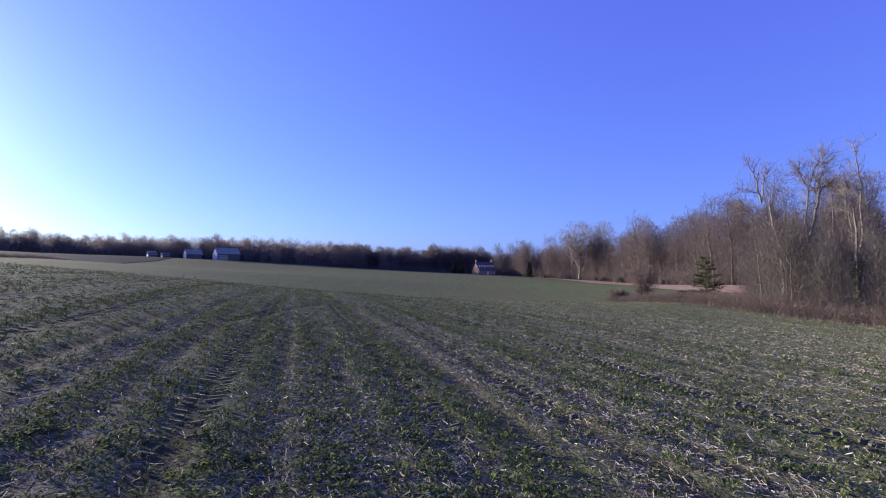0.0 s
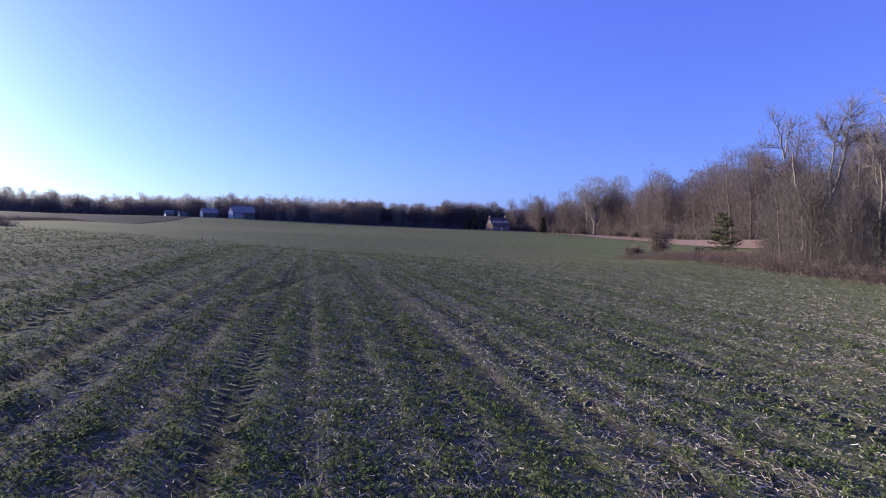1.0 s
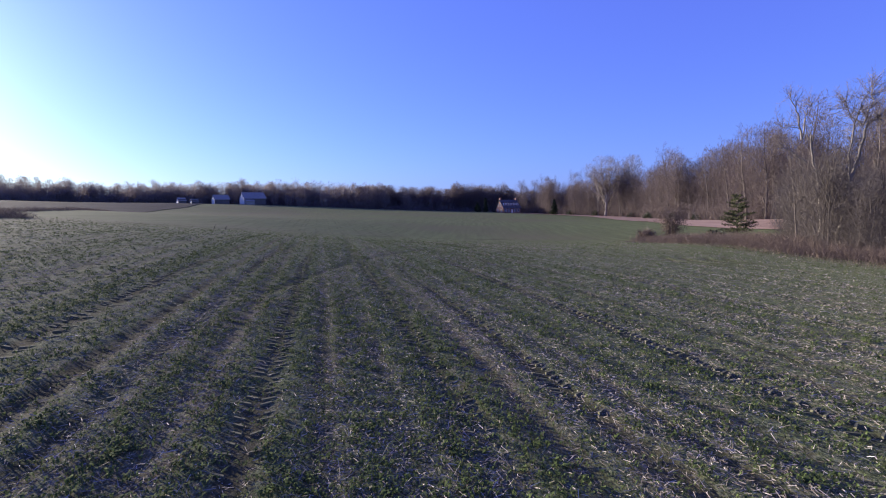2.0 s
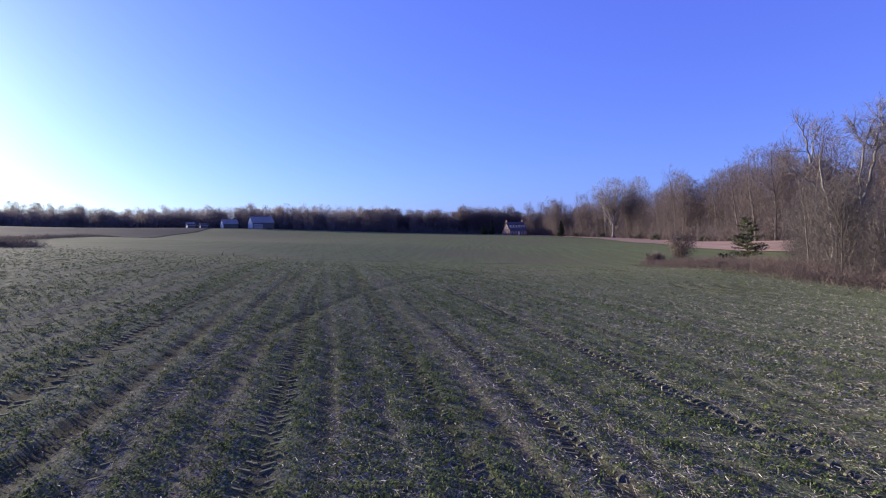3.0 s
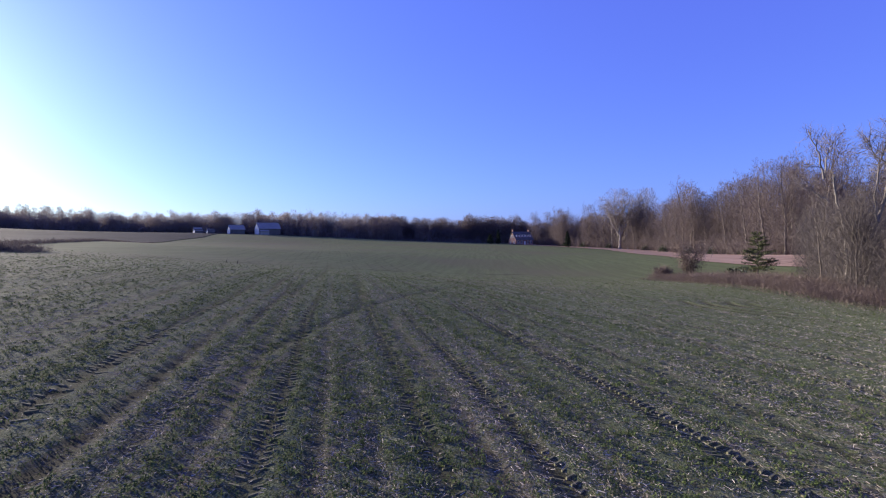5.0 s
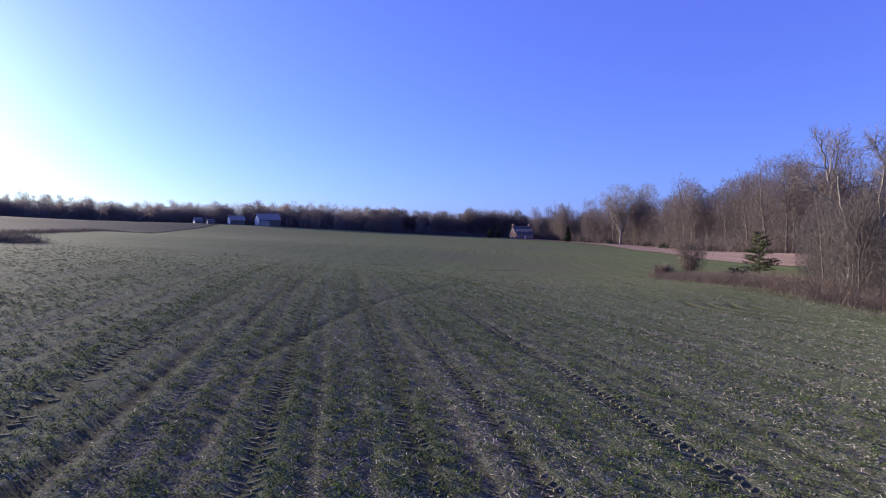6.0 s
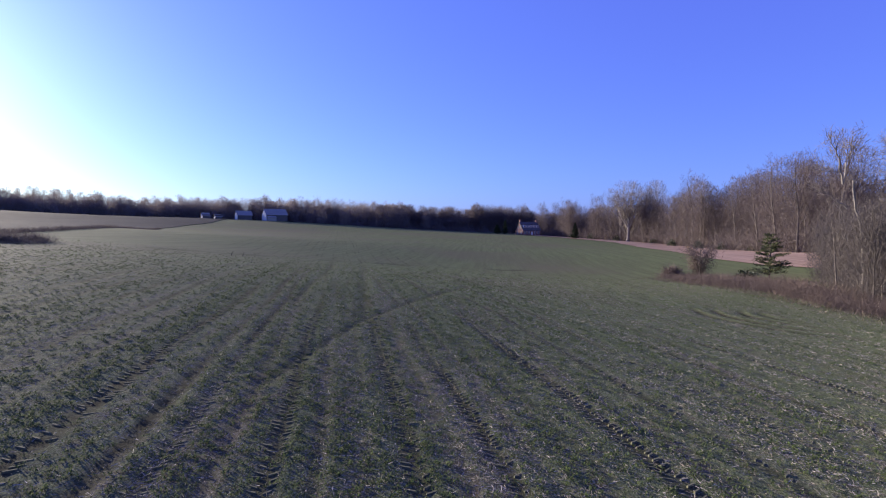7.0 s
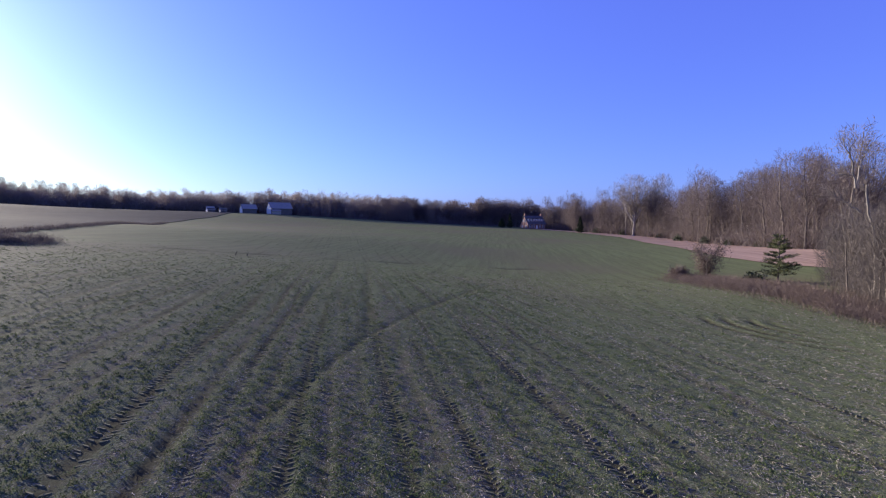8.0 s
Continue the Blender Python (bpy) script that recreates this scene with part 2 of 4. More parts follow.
def tube(heap, pts, radii, sides):
    pts = np.asarray(pts, float)
    n = len(pts)
    d = unit(np.gradient(pts, axis=0))
    ref = np.where(np.abs(d[:, 2:3]) > 0.9, np.array([[1.0, 0, 0]]), np.array([[0, 0, 1.0]]))
    a = unit(np.cross(d, ref))
    b = np.cross(d, a)
    ang = np.arange(sides) * 2 * np.pi / sides
    ring = pts[:, None] + np.asarray(radii)[:, None, None] * (np.cos(ang)[None, :, None] * a[:, None] + np.sin(ang)[None, :, None] * b[:, None])
    i, j = np.meshgrid(np.arange(n - 1), np.arange(sides), indexing="ij")
    k = (j + 1) % sides
    heap.add(ring.reshape(-1, 3), np.stack([i * sides + j, i * sides + k, (i + 1) * sides + k, (i + 1) * sides + j], -1).reshape(-1, 4))


def spikes(heap, rng, at, way, length, width):
    """Thin tapered twigs, one triangle each, all at once."""
    at, way = np.asarray(at, float), unit(way)
    side = unit(np.cross(way, unit(rng.normal(size=way.shape)))) * np.asarray(width).reshape(-1, 1) * 0.5
    v = np.stack([at - side, at + side, at + way * np.asarray(length).reshape(-1, 1)], 1).reshape(-1, 3)
    heap.add(v, np.arange(len(v)).reshape(-1, 3))


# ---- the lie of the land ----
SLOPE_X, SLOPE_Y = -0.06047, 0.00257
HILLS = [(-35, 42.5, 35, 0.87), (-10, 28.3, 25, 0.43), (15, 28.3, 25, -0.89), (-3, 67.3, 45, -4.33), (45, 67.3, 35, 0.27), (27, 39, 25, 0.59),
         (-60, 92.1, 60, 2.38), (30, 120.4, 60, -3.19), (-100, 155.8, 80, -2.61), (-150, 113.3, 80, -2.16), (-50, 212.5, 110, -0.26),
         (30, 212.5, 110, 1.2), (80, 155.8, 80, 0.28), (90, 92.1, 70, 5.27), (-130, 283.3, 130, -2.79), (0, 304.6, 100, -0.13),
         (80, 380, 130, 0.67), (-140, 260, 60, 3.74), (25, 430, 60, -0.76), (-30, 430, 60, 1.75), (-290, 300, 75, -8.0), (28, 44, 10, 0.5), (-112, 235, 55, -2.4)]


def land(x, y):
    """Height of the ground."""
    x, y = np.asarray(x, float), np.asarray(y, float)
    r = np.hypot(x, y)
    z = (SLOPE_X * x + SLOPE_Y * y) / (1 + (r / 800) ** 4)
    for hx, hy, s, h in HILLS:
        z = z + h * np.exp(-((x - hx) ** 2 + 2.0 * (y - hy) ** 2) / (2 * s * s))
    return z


def across(x, y):
    return x * math.cos(ROW_TURN) + y * math.sin(ROW_TURN), -x * math.sin(ROW_TURN) + y * math.cos(ROW_TURN)


# wheel tracks: place across the rows, width, depth
TRACKS = [(-17.2, 0.4, 0.08), (-15.4, 0.4, 0.08), (-12.4, 0.4, 0.08), (-10.8, 0.4, 0.085), (-9.1, 0.34, 0.08), (-7.4, 0.38, 0.09), (-6.1, 0.3, 0.07), (-4.45, 0.42, 0.11), (-3.15, 0.38, 0.11),
          (-2.45, 0.30, 0.09), (-1.6, 0.26, 0.05), (-0.75, 0.36, 0.07), (-0.05, 0.26, 0.06), (0.8, 0.24, 0.05), (1.55, 0.40, 0.075), (2.3, 0.24, 0.05), (3.05, 0.36, 0.09), (3.75, 0.26, 0.06), (4.7, 0.22, 0.04),
          (5.85, 0.50, 0.085), (6.9, 0.24, 0.05), (7.9, 0.34, 0.06), (9.9, 0.40, 0.065), (12.2, 0.34, 0.06), (13.6, 0.3, 0.05), (15.0, 0.34, 0.055), (17.5, 0.34, 0.05), (19.3, 0.34, 0.05)]
CROSSINGS = [[(-5.4, 12.1), (-5.4, 17.5), (-5.2, 21.3), (-4.3, 27.5), (-0.5, 46)], [(-5.4, 21.2), (-8.3, 32.4), (-19.9, 75)], [(-9.3, 23), (-15.6, 47.1), (-24.4, 75.5)]]
SWALE = [(-40, 54), (-28, 62), (-18.5, 67.6), (-9.5, 71.6), (-2.9, 71.8), (8, 72)]


def off_line(x, y, line):
    """Distance from a polyline."""
    best = np.full(np.shape(x), 1e9)
    for (ax, ay), (bx, by) in zip(line[:-1], line[1:]):
        dx, dy = bx - ax, by - ay
        t = np.clip(((x - ax) * dx + (y - ay) * dy) / (dx * dx + dy * dy), 0, 1)
        best = np.minimum(best, np.hypot(x - ax - t * dx, y - ay - t * dy))
    return best


def wheels(x, y):
    """How deep the wheels went: (depth in metres, weight of bare soil and its painted rut shade from 0 to 1)."""
    v, u = across(x, y)
    v = v + 0.10 * np.sin(u * 0.15 + 0.7) + 0.05 * np.sin(u * 0.43)
    deep, bare = np.zeros(np.shape(x)), np.zeros(np.shape(x))
    worn = np.clip((62 - np.hypot(x, y)) / 26, 0, 1)
    for c, w, d in TRACKS:
        fade = worn * np.clip(0.6 + 0.5 * np.sin(u * 0.23 + c * 3.0) * np.sin(u * 0.071 + c) + 0.2 * np.sin(u * 0.9 + c), 0.1, 1)
        lug = 0.88 + 0.12 * np.sin(u * 2 * np.pi / 0.92 + c)
        rut = np.exp(-((v - c) / (w * 0.5)) ** 4)
        deep = deep + 0.20 * d * fade * lug * rut - 0.06 * d * np.exp(-((np.abs(v - c) - w * 0.8) / (w * 0.35)) ** 2)
        bare = np.maximum(bare, np.clip(1.25 * fade, 0, 1) * lug * rut * d / 0.085)
    rr = np.hypot(x - 19.2, y - 32.0)
    for rad in (2.6, 3.7, 5.2, 6.4):
        rut = np.exp(-((rr - rad) / 0.22) ** 4) * np.clip((18.0 - x) / 2, 0, 1) * np.clip((34.5 - y) / 2, 0, 1)
        deep, bare = deep + 0.09 * rut, np.maximum(bare, 1.5 * rut)
    for line in CROSSINGS:
        rut = np.exp(-(off_line(x, y, line) / 0.22) ** 2)
        deep, bare = deep + 0.035 * rut, np.maximum(bare, 0.7 * rut)
    rut = np.exp(-(off_line(x, y + 0.5 * np.sin(x * 0.9), SWALE) / 0.7) ** 2)
    gate = np.clip(0.5 + 0.9 * np.sin(x * 0.55) * np.sin(x * 0.21 + 1), 0.0, 1)
    return deep + 0.12 * rut * gate, np.maximum(bare, 0.9 * rut * gate)


def relief(x, y):
    """Furrows and wheel tracks on top of the land."""
    v, u = across(x, y)
    return 0.006 * np.sin(v * 8.27) - wheels(x, y)[0]


def ground_sheet():
    az = np.radians(np.concatenate([np.arange(-180, -57, 6.0), np.arange(-57, 51, 0.4), np.arange(51, 180, 6.0)]))
    rad = np.concatenate([np.linspace(0.4, 2.2, 6), np.geomspace(2.3, 100, 420), np.geomspace(102, 4500, 95)])
    a, r = np.meshgrid(az, rad)
    x, y = r * np.sin(a), r * np.cos(a)
    near = np.clip((104 - r) / 30, 0, 1) * np.clip((r - 1.6) / 0.8, 0, 1) * np.clip((55 - np.abs(np.degrees(a) + 3)) / 4, 0, 1)
    clods = np.array([noise.noise(Vector((p, q, 0.0))) for p, q in zip((x * 2.3).ravel(), (y * 2.3).ravel())]).reshape(x.shape)
    z = land(x, y) + near * relief(x, y) + clods * 0.014 * near * np.clip((45 - r) / 22, 0, 1)
    n, m = x.shape
    v = np.stack([x, y, z], -1).reshape(-1, 3)
    i, j = np.meshgrid(np.arange(n - 1), np.arange(m), indexing="ij")
    k = (j + 1) % m
    q = np.stack([i * m + j, i * m + k, (i + 1) * m + k, (i + 1) * m + j], -1).reshape(-1, 4)
    v = np.vstack([v, [[0, 0, float(land(0, 0))]]])
    j = np.arange(m)
    t = np.stack([np.full(m, n * m), j, (j + 1) % m], -1)
    me = mesh_of("ground", v, [t, q[:, ::-1]], FIELD, True)
    bare = me.attributes.new("bare", 'FLOAT', 'POINT')
    bare.data.foreach_set("value", np.append((wheels(x, y)[1] * near).ravel(), 0.0).astype(np.float32))
    ob = new("ground", me)
    return tagged(ob, "rolling winter field, thin green crop in rows over dark soil", "field", kind="structure")


ground_sheet()


def field_patch(name, outline_a, outline_b, material, label, steps=60, lift=0.06):
    """A field of another crop, between two edges, a hand above the ground sheet."""
    def along(line):
        line = np.array(line, float)
        s = np.concatenate([[0], np.cumsum(np.hypot(*np.diff(line, axis=0).T))])
        q = np.linspace(0, s[-1], steps)
        return np.stack([np.interp(q, s, line[:, 0]), np.interp(q, s, line[:, 1])], -1)
    a, b = along(outline_a), along(outline_b)
    rng = np.random.default_rng(11)
    a = a + rng.normal(size=a.shape) * 0.25
    t = np.linspace(0, 1, 30)[:, None, None]
    g = a[None] * (1 - t) + b[None] * t
    z = land(g[..., 0], g[..., 1]) + lift + 0.0004 * np.hypot(g[..., 0], g[..., 1])
    n, m = z.shape
    i, j = np.meshgrid(np.arange(n - 1), np.arange(m - 1), indexing="ij")
    q = np.stack([i * m + j, i * m + j + 1, (i + 1) * m + j + 1, (i + 1) * m + j], -1).reshape(-1, 4)
    v = np.concatenate([g, z[..., None]], -1).reshape(-1, 3)
    ob = new(name, mesh_of(name, v, q, material, True))
    return tagged(ob, label, "field", kind="structure")


field_patch("stubble_field", [(50, 66), (41.5, 82), (41, 98), (45, 125), (50, 200), (36, 262), (14, 308)], [(95, 88), (76, 128), (80, 172), (81, 226), (66, 280), (28, 322)], STUBBLE,
            "tan field of dry stubble sloping up to the woods")
field_patch("fallow_field", [(-56, 34), (-61.5, 59.6), (-71, 79), (-95, 122), (-119, 165), (-131, 200), (-136, 228)], [(-420, 20), (-390, 90), (-340, 150), (-290, 200), (-240, 240), (-190, 262), (-150, 268)], FALLOW,
            "grey-brown fallow field beyond the ditch")


# ---- trees ----
def grow(rng, wood, twigs, start, way, length, radius, level, spec, leaf_ends=None):
    """A limb with its branches; the last two levels become spikes."""
    segs = (8, 5, 3)[level]
    sides = (7, 5, 3)[level]
    pts, d = [np.asarray(start, float)], unit(np.asarray(way, float))
    for _ in range(segs):
        d = unit(d + rng.normal(size=3) * spec["wander"][level] + np.array([0, 0, spec["lift"][level]]))
        pts.append(pts[-1] + d * length / segs)
    pts = np.array(pts)
    radii = np.maximum(radius * (1 - np.linspace(0, 1, segs + 1) * (0.82 if spec is not BROAD or level else 0.3)), 0.012)
    if level == 0:
        radii[0] *= 1.5
    tube(wood if level < 2 else twigs, pts, radii, sides)

    def spot(f):
        k = min(int(f * segs), segs - 1)
        w = f * segs - k
        return pts[k] * (1 - w) + pts[k + 1] * w, unit(pts[k + 1] - pts[k])
    n = spec["count"][level]
    if level < 2:
        first = spec["clear"] if level == 0 else 0.2
        for i in range(n):
            f = first + (1 - first) * (i + rng.random()) / n
            p, dd = spot(min(f, 0.999))
            ang = rng.random() * 2 * np.pi if level else i * 2.4 + rng.normal() * 0.4
            out = np.array([math.cos(ang), math.sin(ang), 0])
            out = unit(out - dd * np.dot(out, dd))
            tilt = radians(spec["angle"][level] + rng.normal() * 10)
            w = dd * math.cos(tilt) + out * math.sin(tilt)
            size = spec["ratio"][level] * length * (1.0 - spec["taper"][level] * (f - first) / (1 - first)) * (0.75 + 0.5 * rng.random())
            grow(rng, wood, twigs, p, w, size, max(radius * (1 - 0.8 * f) * spec["thin"][level], 0.02), level + 1, spec)
    else:
        f = rng.random(n) * 0.9 + 0.1
        at = np.array([spot(min(q, 0.999))[0] for q in f])
        way2 = unit(unit(pts[-1] - pts[0])[None] + rng.normal(size=(n, 3)) * 0.55 + np.array([0, 0, spec["lift"][2]]))
        ln = length * (0.45 + 0.4 * rng.random(n)) * (1.1 - 0.5 * f)
        spikes(twigs, rng, at, way2, ln, np.full(n, spec["twig"]))
        m = spec["fine"]
        at2 = np.repeat(at, m, 0) + np.repeat(way2 * ln[:, None], m, 0) * rng.random((n * m, 1))
        w3 = unit(np.repeat(way2, m, 0) + rng.normal(size=(n * m, 3)) * 0.6)
        spikes(twigs, rng, at2, w3, np.repeat(ln, m) * (0.35 + 0.4 * rng.random(n * m)), np.full(n * m, spec["twig"] * 0.75))


WOODS = dict(wander=(0.05, 0.13, 0.2), lift=(0.03, 0.10, 0.12), count=(11, 5, 4), clear=0.25, angle=(46, 42), ratio=(0.32, 0.45), taper=(0.55, 0.4), thin=(0.32, 0.5), twig=0.036, fine=3)
SLIM = dict(wander=(0.06, 0.14, 0.2), lift=(0.03, 0.16, 0.15), count=(10, 5, 4), clear=0.35, angle=(36, 40), ratio=(0.27, 0.45), taper=(0.5, 0.4), thin=(0.34, 0.5), twig=0.034, fine=3)
BROAD = dict(wander=(0.04, 0.09, 0.16), lift=(0.02, 0.07, 0.06), count=(13, 10, 7), clear=0.45, angle=(38, 42), ratio=(1.2, 0.42), taper=(-0.05, 0.45), thin=(1.0, 0.65), twig=0.085, fine=5)
GAUNT = dict(wander=(0.055, 0.16, 0.2), lift=(0.02, 0.10, 0.10), count=(9, 5, 6), clear=0.5, angle=(42, 48), ratio=(0.24, 0.5), taper=(0.3, 0.4), thin=(0.5, 0.55), twig=0.017, fine=6)


def haze(heap, rng, n, height, low, reach, length, width, top=1.0, wild=0.5):
    """The fine outer twigs of a bare crown: denser towards its rim, growing out and up."""
    f = low + (top - low) * rng.beta(1.15, 1.35, n)
    g = (f - low) / (top - low)
    profile = np.sqrt(np.clip(1 - ((g - 0.47) / 0.57) ** 2, 0.02, 1))
    a = rng.random(n) * 6.28
    lobes = 0.78 + 0.22 * np.sin(a * 3 + rng.random() * 6) * np.sin(f * 9 + a)
    r = reach * profile * lobes * rng.random(n) ** 0.55
    at = np.stack([np.cos(a) * r, np.sin(a) * r, f * height], -1)
    way = np.stack([np.cos(a), np.sin(a), 0.9 + 2.0 * rng.random(n)], -1) + rng.normal(size=(n, 3)) * wild
    spikes(heap, rng, at, way, length * (0.5 + 0.8 * rng.random(n)), np.full(n, width))


def clumps(heap, rng, n, each, height, low, reach, size, length, width, top=0.95):
    """Rounded bunches of twigs at the ends of limbs, which give a bare crown its knobbly outline."""
    f = low + (top - low) * rng.random(n) ** 0.8
    g = (f - low) / (top - low)
    a = rng.random(n) * 6.28
    r = reach * np.sqrt(np.clip(1 - (g * 0.98) ** 2.2, 0.03, 1)) * rng.random(n) ** 0.6
    core = np.stack([np.cos(a) * r, np.sin(a) * r, f * height], -1)
    for c in core:
        big = size * (0.7 + 0.6 * rng.random())
        d = unit(rng.normal(size=(each, 3)))
        at = c + d * big * (rng.random((each, 1)) ** 0.45) * np.array([1, 1, 0.85])
        spikes(heap, rng, at, d * 0.8 + rng.normal(size=(each, 3)) * 0.7 + [0, 0, 0.45], length * (0.5 + 0.7 * rng.random(each)), width * (0.5 + rng.random(each)))
        tube(heap, [(c[0] * 0.1, c[1] * 0.1, max(c[2] - r.max() * 1.1, height * 0.12)), c * [0.6, 0.6, 1] - [0, 0, big * 1.2], c], (0.006 * height ** 0.8, 0.004 * height ** 0.8, 0.02), 3)


def tree(name, seed, height, radius, spec, bark, twig, label, category="tree", lean=(0, 0), fuzz=0, low=0.2, reach=0.2, tall=0.0, long=0.06, fine_width=0.03, wild=0.5, bunch=0, bunch_low=0.35):
    rng = np.random.default_rng(seed)
    wood, fine = Heap(), Heap()
    grow(rng, wood, fine, (0, 0, -0.3), (lean[0], lean[1], 1), height, radius, 0, spec)
    if fuzz:
        top = tall or height * 1.02
        haze(fine, rng, fuzz, top, low, reach * top, long * top, fine_width, wild=wild)
        if bunch:
            clumps(fine, rng, bunch, 60, top, bunch_low, reach * top * 0.9, top * 0.085, long * top, fine_width)
    root = new(name)
    part("trunk", wood.mesh("trunk", bark, True), root)
    part("crown", fine.mesh("crown", twig), root, "bare winter twigs")
    return tagged(root, label, category)


def stand(proto, x, y, turn=0.0, size=1.0, group="", sink=0.0):
    """A copy of a prototype, on the ground at x, y."""
    ob = copy_thing(proto, pose(x, y, float(land(x, y)) - sink, 0, 0, turn))
    ob.scale = (size, size, size)
    return tagged(ob, group=group) if group else ob


def settle_first(proto, x, y, turn=0.0, size=1.0, group=""):
    proto.matrix_basis = pose(x, y, float(land(x, y)), 0, 0, turn)
    proto.scale = (size, size, size)
    return tagged(proto, group=group) if group else proto


def scatter_along(rng, line, n, depth, behind):
    """Places along a polyline of (x, y), up to depth metres on the side of the unit vector behind."""
    line = np.array(line, float)
    s = np.concatenate([[0], np.cumsum(np.hypot(*np.diff(line, axis=0).T))])
    q = (np.arange(n) + rng.random(n)) / n * s[-1]
    base = np.stack([np.interp(q, s, line[:, 0]), np.interp(q, s, line[:, 1])], -1)
    return base + np.array(behind)[None] * (rng.random(n) ** 1.3 * depth)[:, None]


# woods beyond the stubble field
rng = np.random.default_rng(21)
wood_protos = [tree("bare_tree", 100 + i, h, r, s, BARK, TWIG, "bare grey-brown deciduous tree at the edge of the woods", fuzz=3000, low=0.03, reach=0.27, long=0.042, fine_width=0.06, wild=1.3, bunch=15)
               for i, (h, r, s) in enumerate([(19.5, 0.26, WOODS), (18, 0.22, WOODS), (20.5, 0.28, SLIM), (17, 0.2, SLIM), (19, 0.24, WOODS)])]
WOOD_EDGE = [(31, 306), (48, 272.7), (66, 238), (71, 198.3), (70, 157.3), (68, 121.8), (80, 99.2), (100, 83.6)]
spots = scatter_along(rng, WOOD_EDGE, 150, 36, (0.93, 0.36))
first = {id(p): True for p in wood_protos}
for i, (x, y) in enumerate(spots):
    p = wood_protos[i % len(wood_protos)]
    far = min(1.0, max(0.0, (y - 120) / 142))
    size = (1.16 - 0.22 * far) * (0.86 + 0.28 * rng.random())
    if first[id(p)]:
        settle_first(p, x, y, rng.random() * 360, size, "woods")
        first[id(p)] = False
    else:
        stand(p, x, y, rng.random() * 360, size, "woods")

# the great tree in front of the woods, its slim neighbour and the tall tree behind
great = tree("great_tree", 8, 12.0, 0.7, BROAD, BARK_GREY, TWIG_GREY, "broad old bare tree with a pale trunk beside the stubble field", fuzz=1500, low=0.28, reach=0.55, tall=28.5, long=0.045, fine_width=0.085, wild=0.9, bunch=48, bunch_low=0.42)
settle_first(great, 64.5, 234.4, 40)
slim_pale = tree("slender_tree", 12, 15, 0.16, SLIM, BARK_PALE, TWIG_PALE, "slender pale-stemmed bare tree beside the great tree")
settle_first(slim_pale, 61.0, 234.8, 10)
tall_pale = tree("tall_tree", 14, 26.5, 0.34, SLIM, BARK_GREY, TWIG_GREY, "tall bare grey tree rising over the woods", fuzz=2600, low=0.4, reach=0.2, tall=30.0, long=0.05, fine_width=0.065, bunch=16, bunch_low=0.55)
settle_first(tall_pale, 79.7, 242.3, 70)

# a ragged row of tall slender trees over the far woods
row_rng = np.random.default_rng(27)
tall_rows = [tree("tall_tree", 15 + i, 19.0, 0.2, SLIM, BARK_GREY, TWIG_GREY, "tall slender bare tree standing over the far woods", fuzz=900, low=0.5, reach=0.13, tall=23.0, long=0.05, fine_width=0.08, bunch=5, bunch_low=0.65) for i in range(3)]
for i, (x, y) in enumerate(scatter_along(row_rng, [(-292, 246), (-243, 286)], 30, 16, (-0.6, 0.8))):
    (settle_first if i < 3 else stand)(tall_rows[i % 3], x, y, row_rng.random() * 360, 0.64 + 0.22 * row_rng.random(), "tall trees over the far woods")

# the thicket in the hollow
TANGLE, WHIP = dict(WOODS, twig=0.016), dict(SLIM, twig=0.016)
thicket_protos = [tree("thicket_tree", 200 + i, h, r, s, b, THICKET, "bare tangled tree in the overgrown hollow", fuzz=3600, low=0.02, reach=0.31, long=0.042, fine_width=0.021, wild=1.2, bunch=24, bunch_low=0.25)
                  for i, (h, r, s, b) in enumerate([(9.0, 0.09, TANGLE, BARK), (8.2, 0.075, WHIP, BARK), (9.6, 0.1, TANGLE, BARK), (7.4, 0.06, WHIP, BARK_PALE), (6.4, 0.07, TANGLE, BARK)])]
rng = np.random.default_rng(31)
spots = scatter_along(rng, [(27.5, 26.2), (26.2, 31.9), (26.0, 36.1), (27.5, 42.5), (31, 48.9), (35.5, 56.7), (40, 65.2)], 82, 17, (0.95, 0.3))
first = {id(p): True for p in thicket_protos}
for i, (x, y) in enumerate(spots):
    p = thicket_protos[i % len(thicket_protos)]
    size = (0.60 + 0.27 * rng.random()) * (0.8 if x > 0.85 * y else 1.0)
    if first[id(p)]:
        settle_first(p, x, y, rng.random() * 360, size, "thicket")
        first[id(p)] = False
    else:
        stand(p, x, y, rng.random() * 360, size, "thicket")


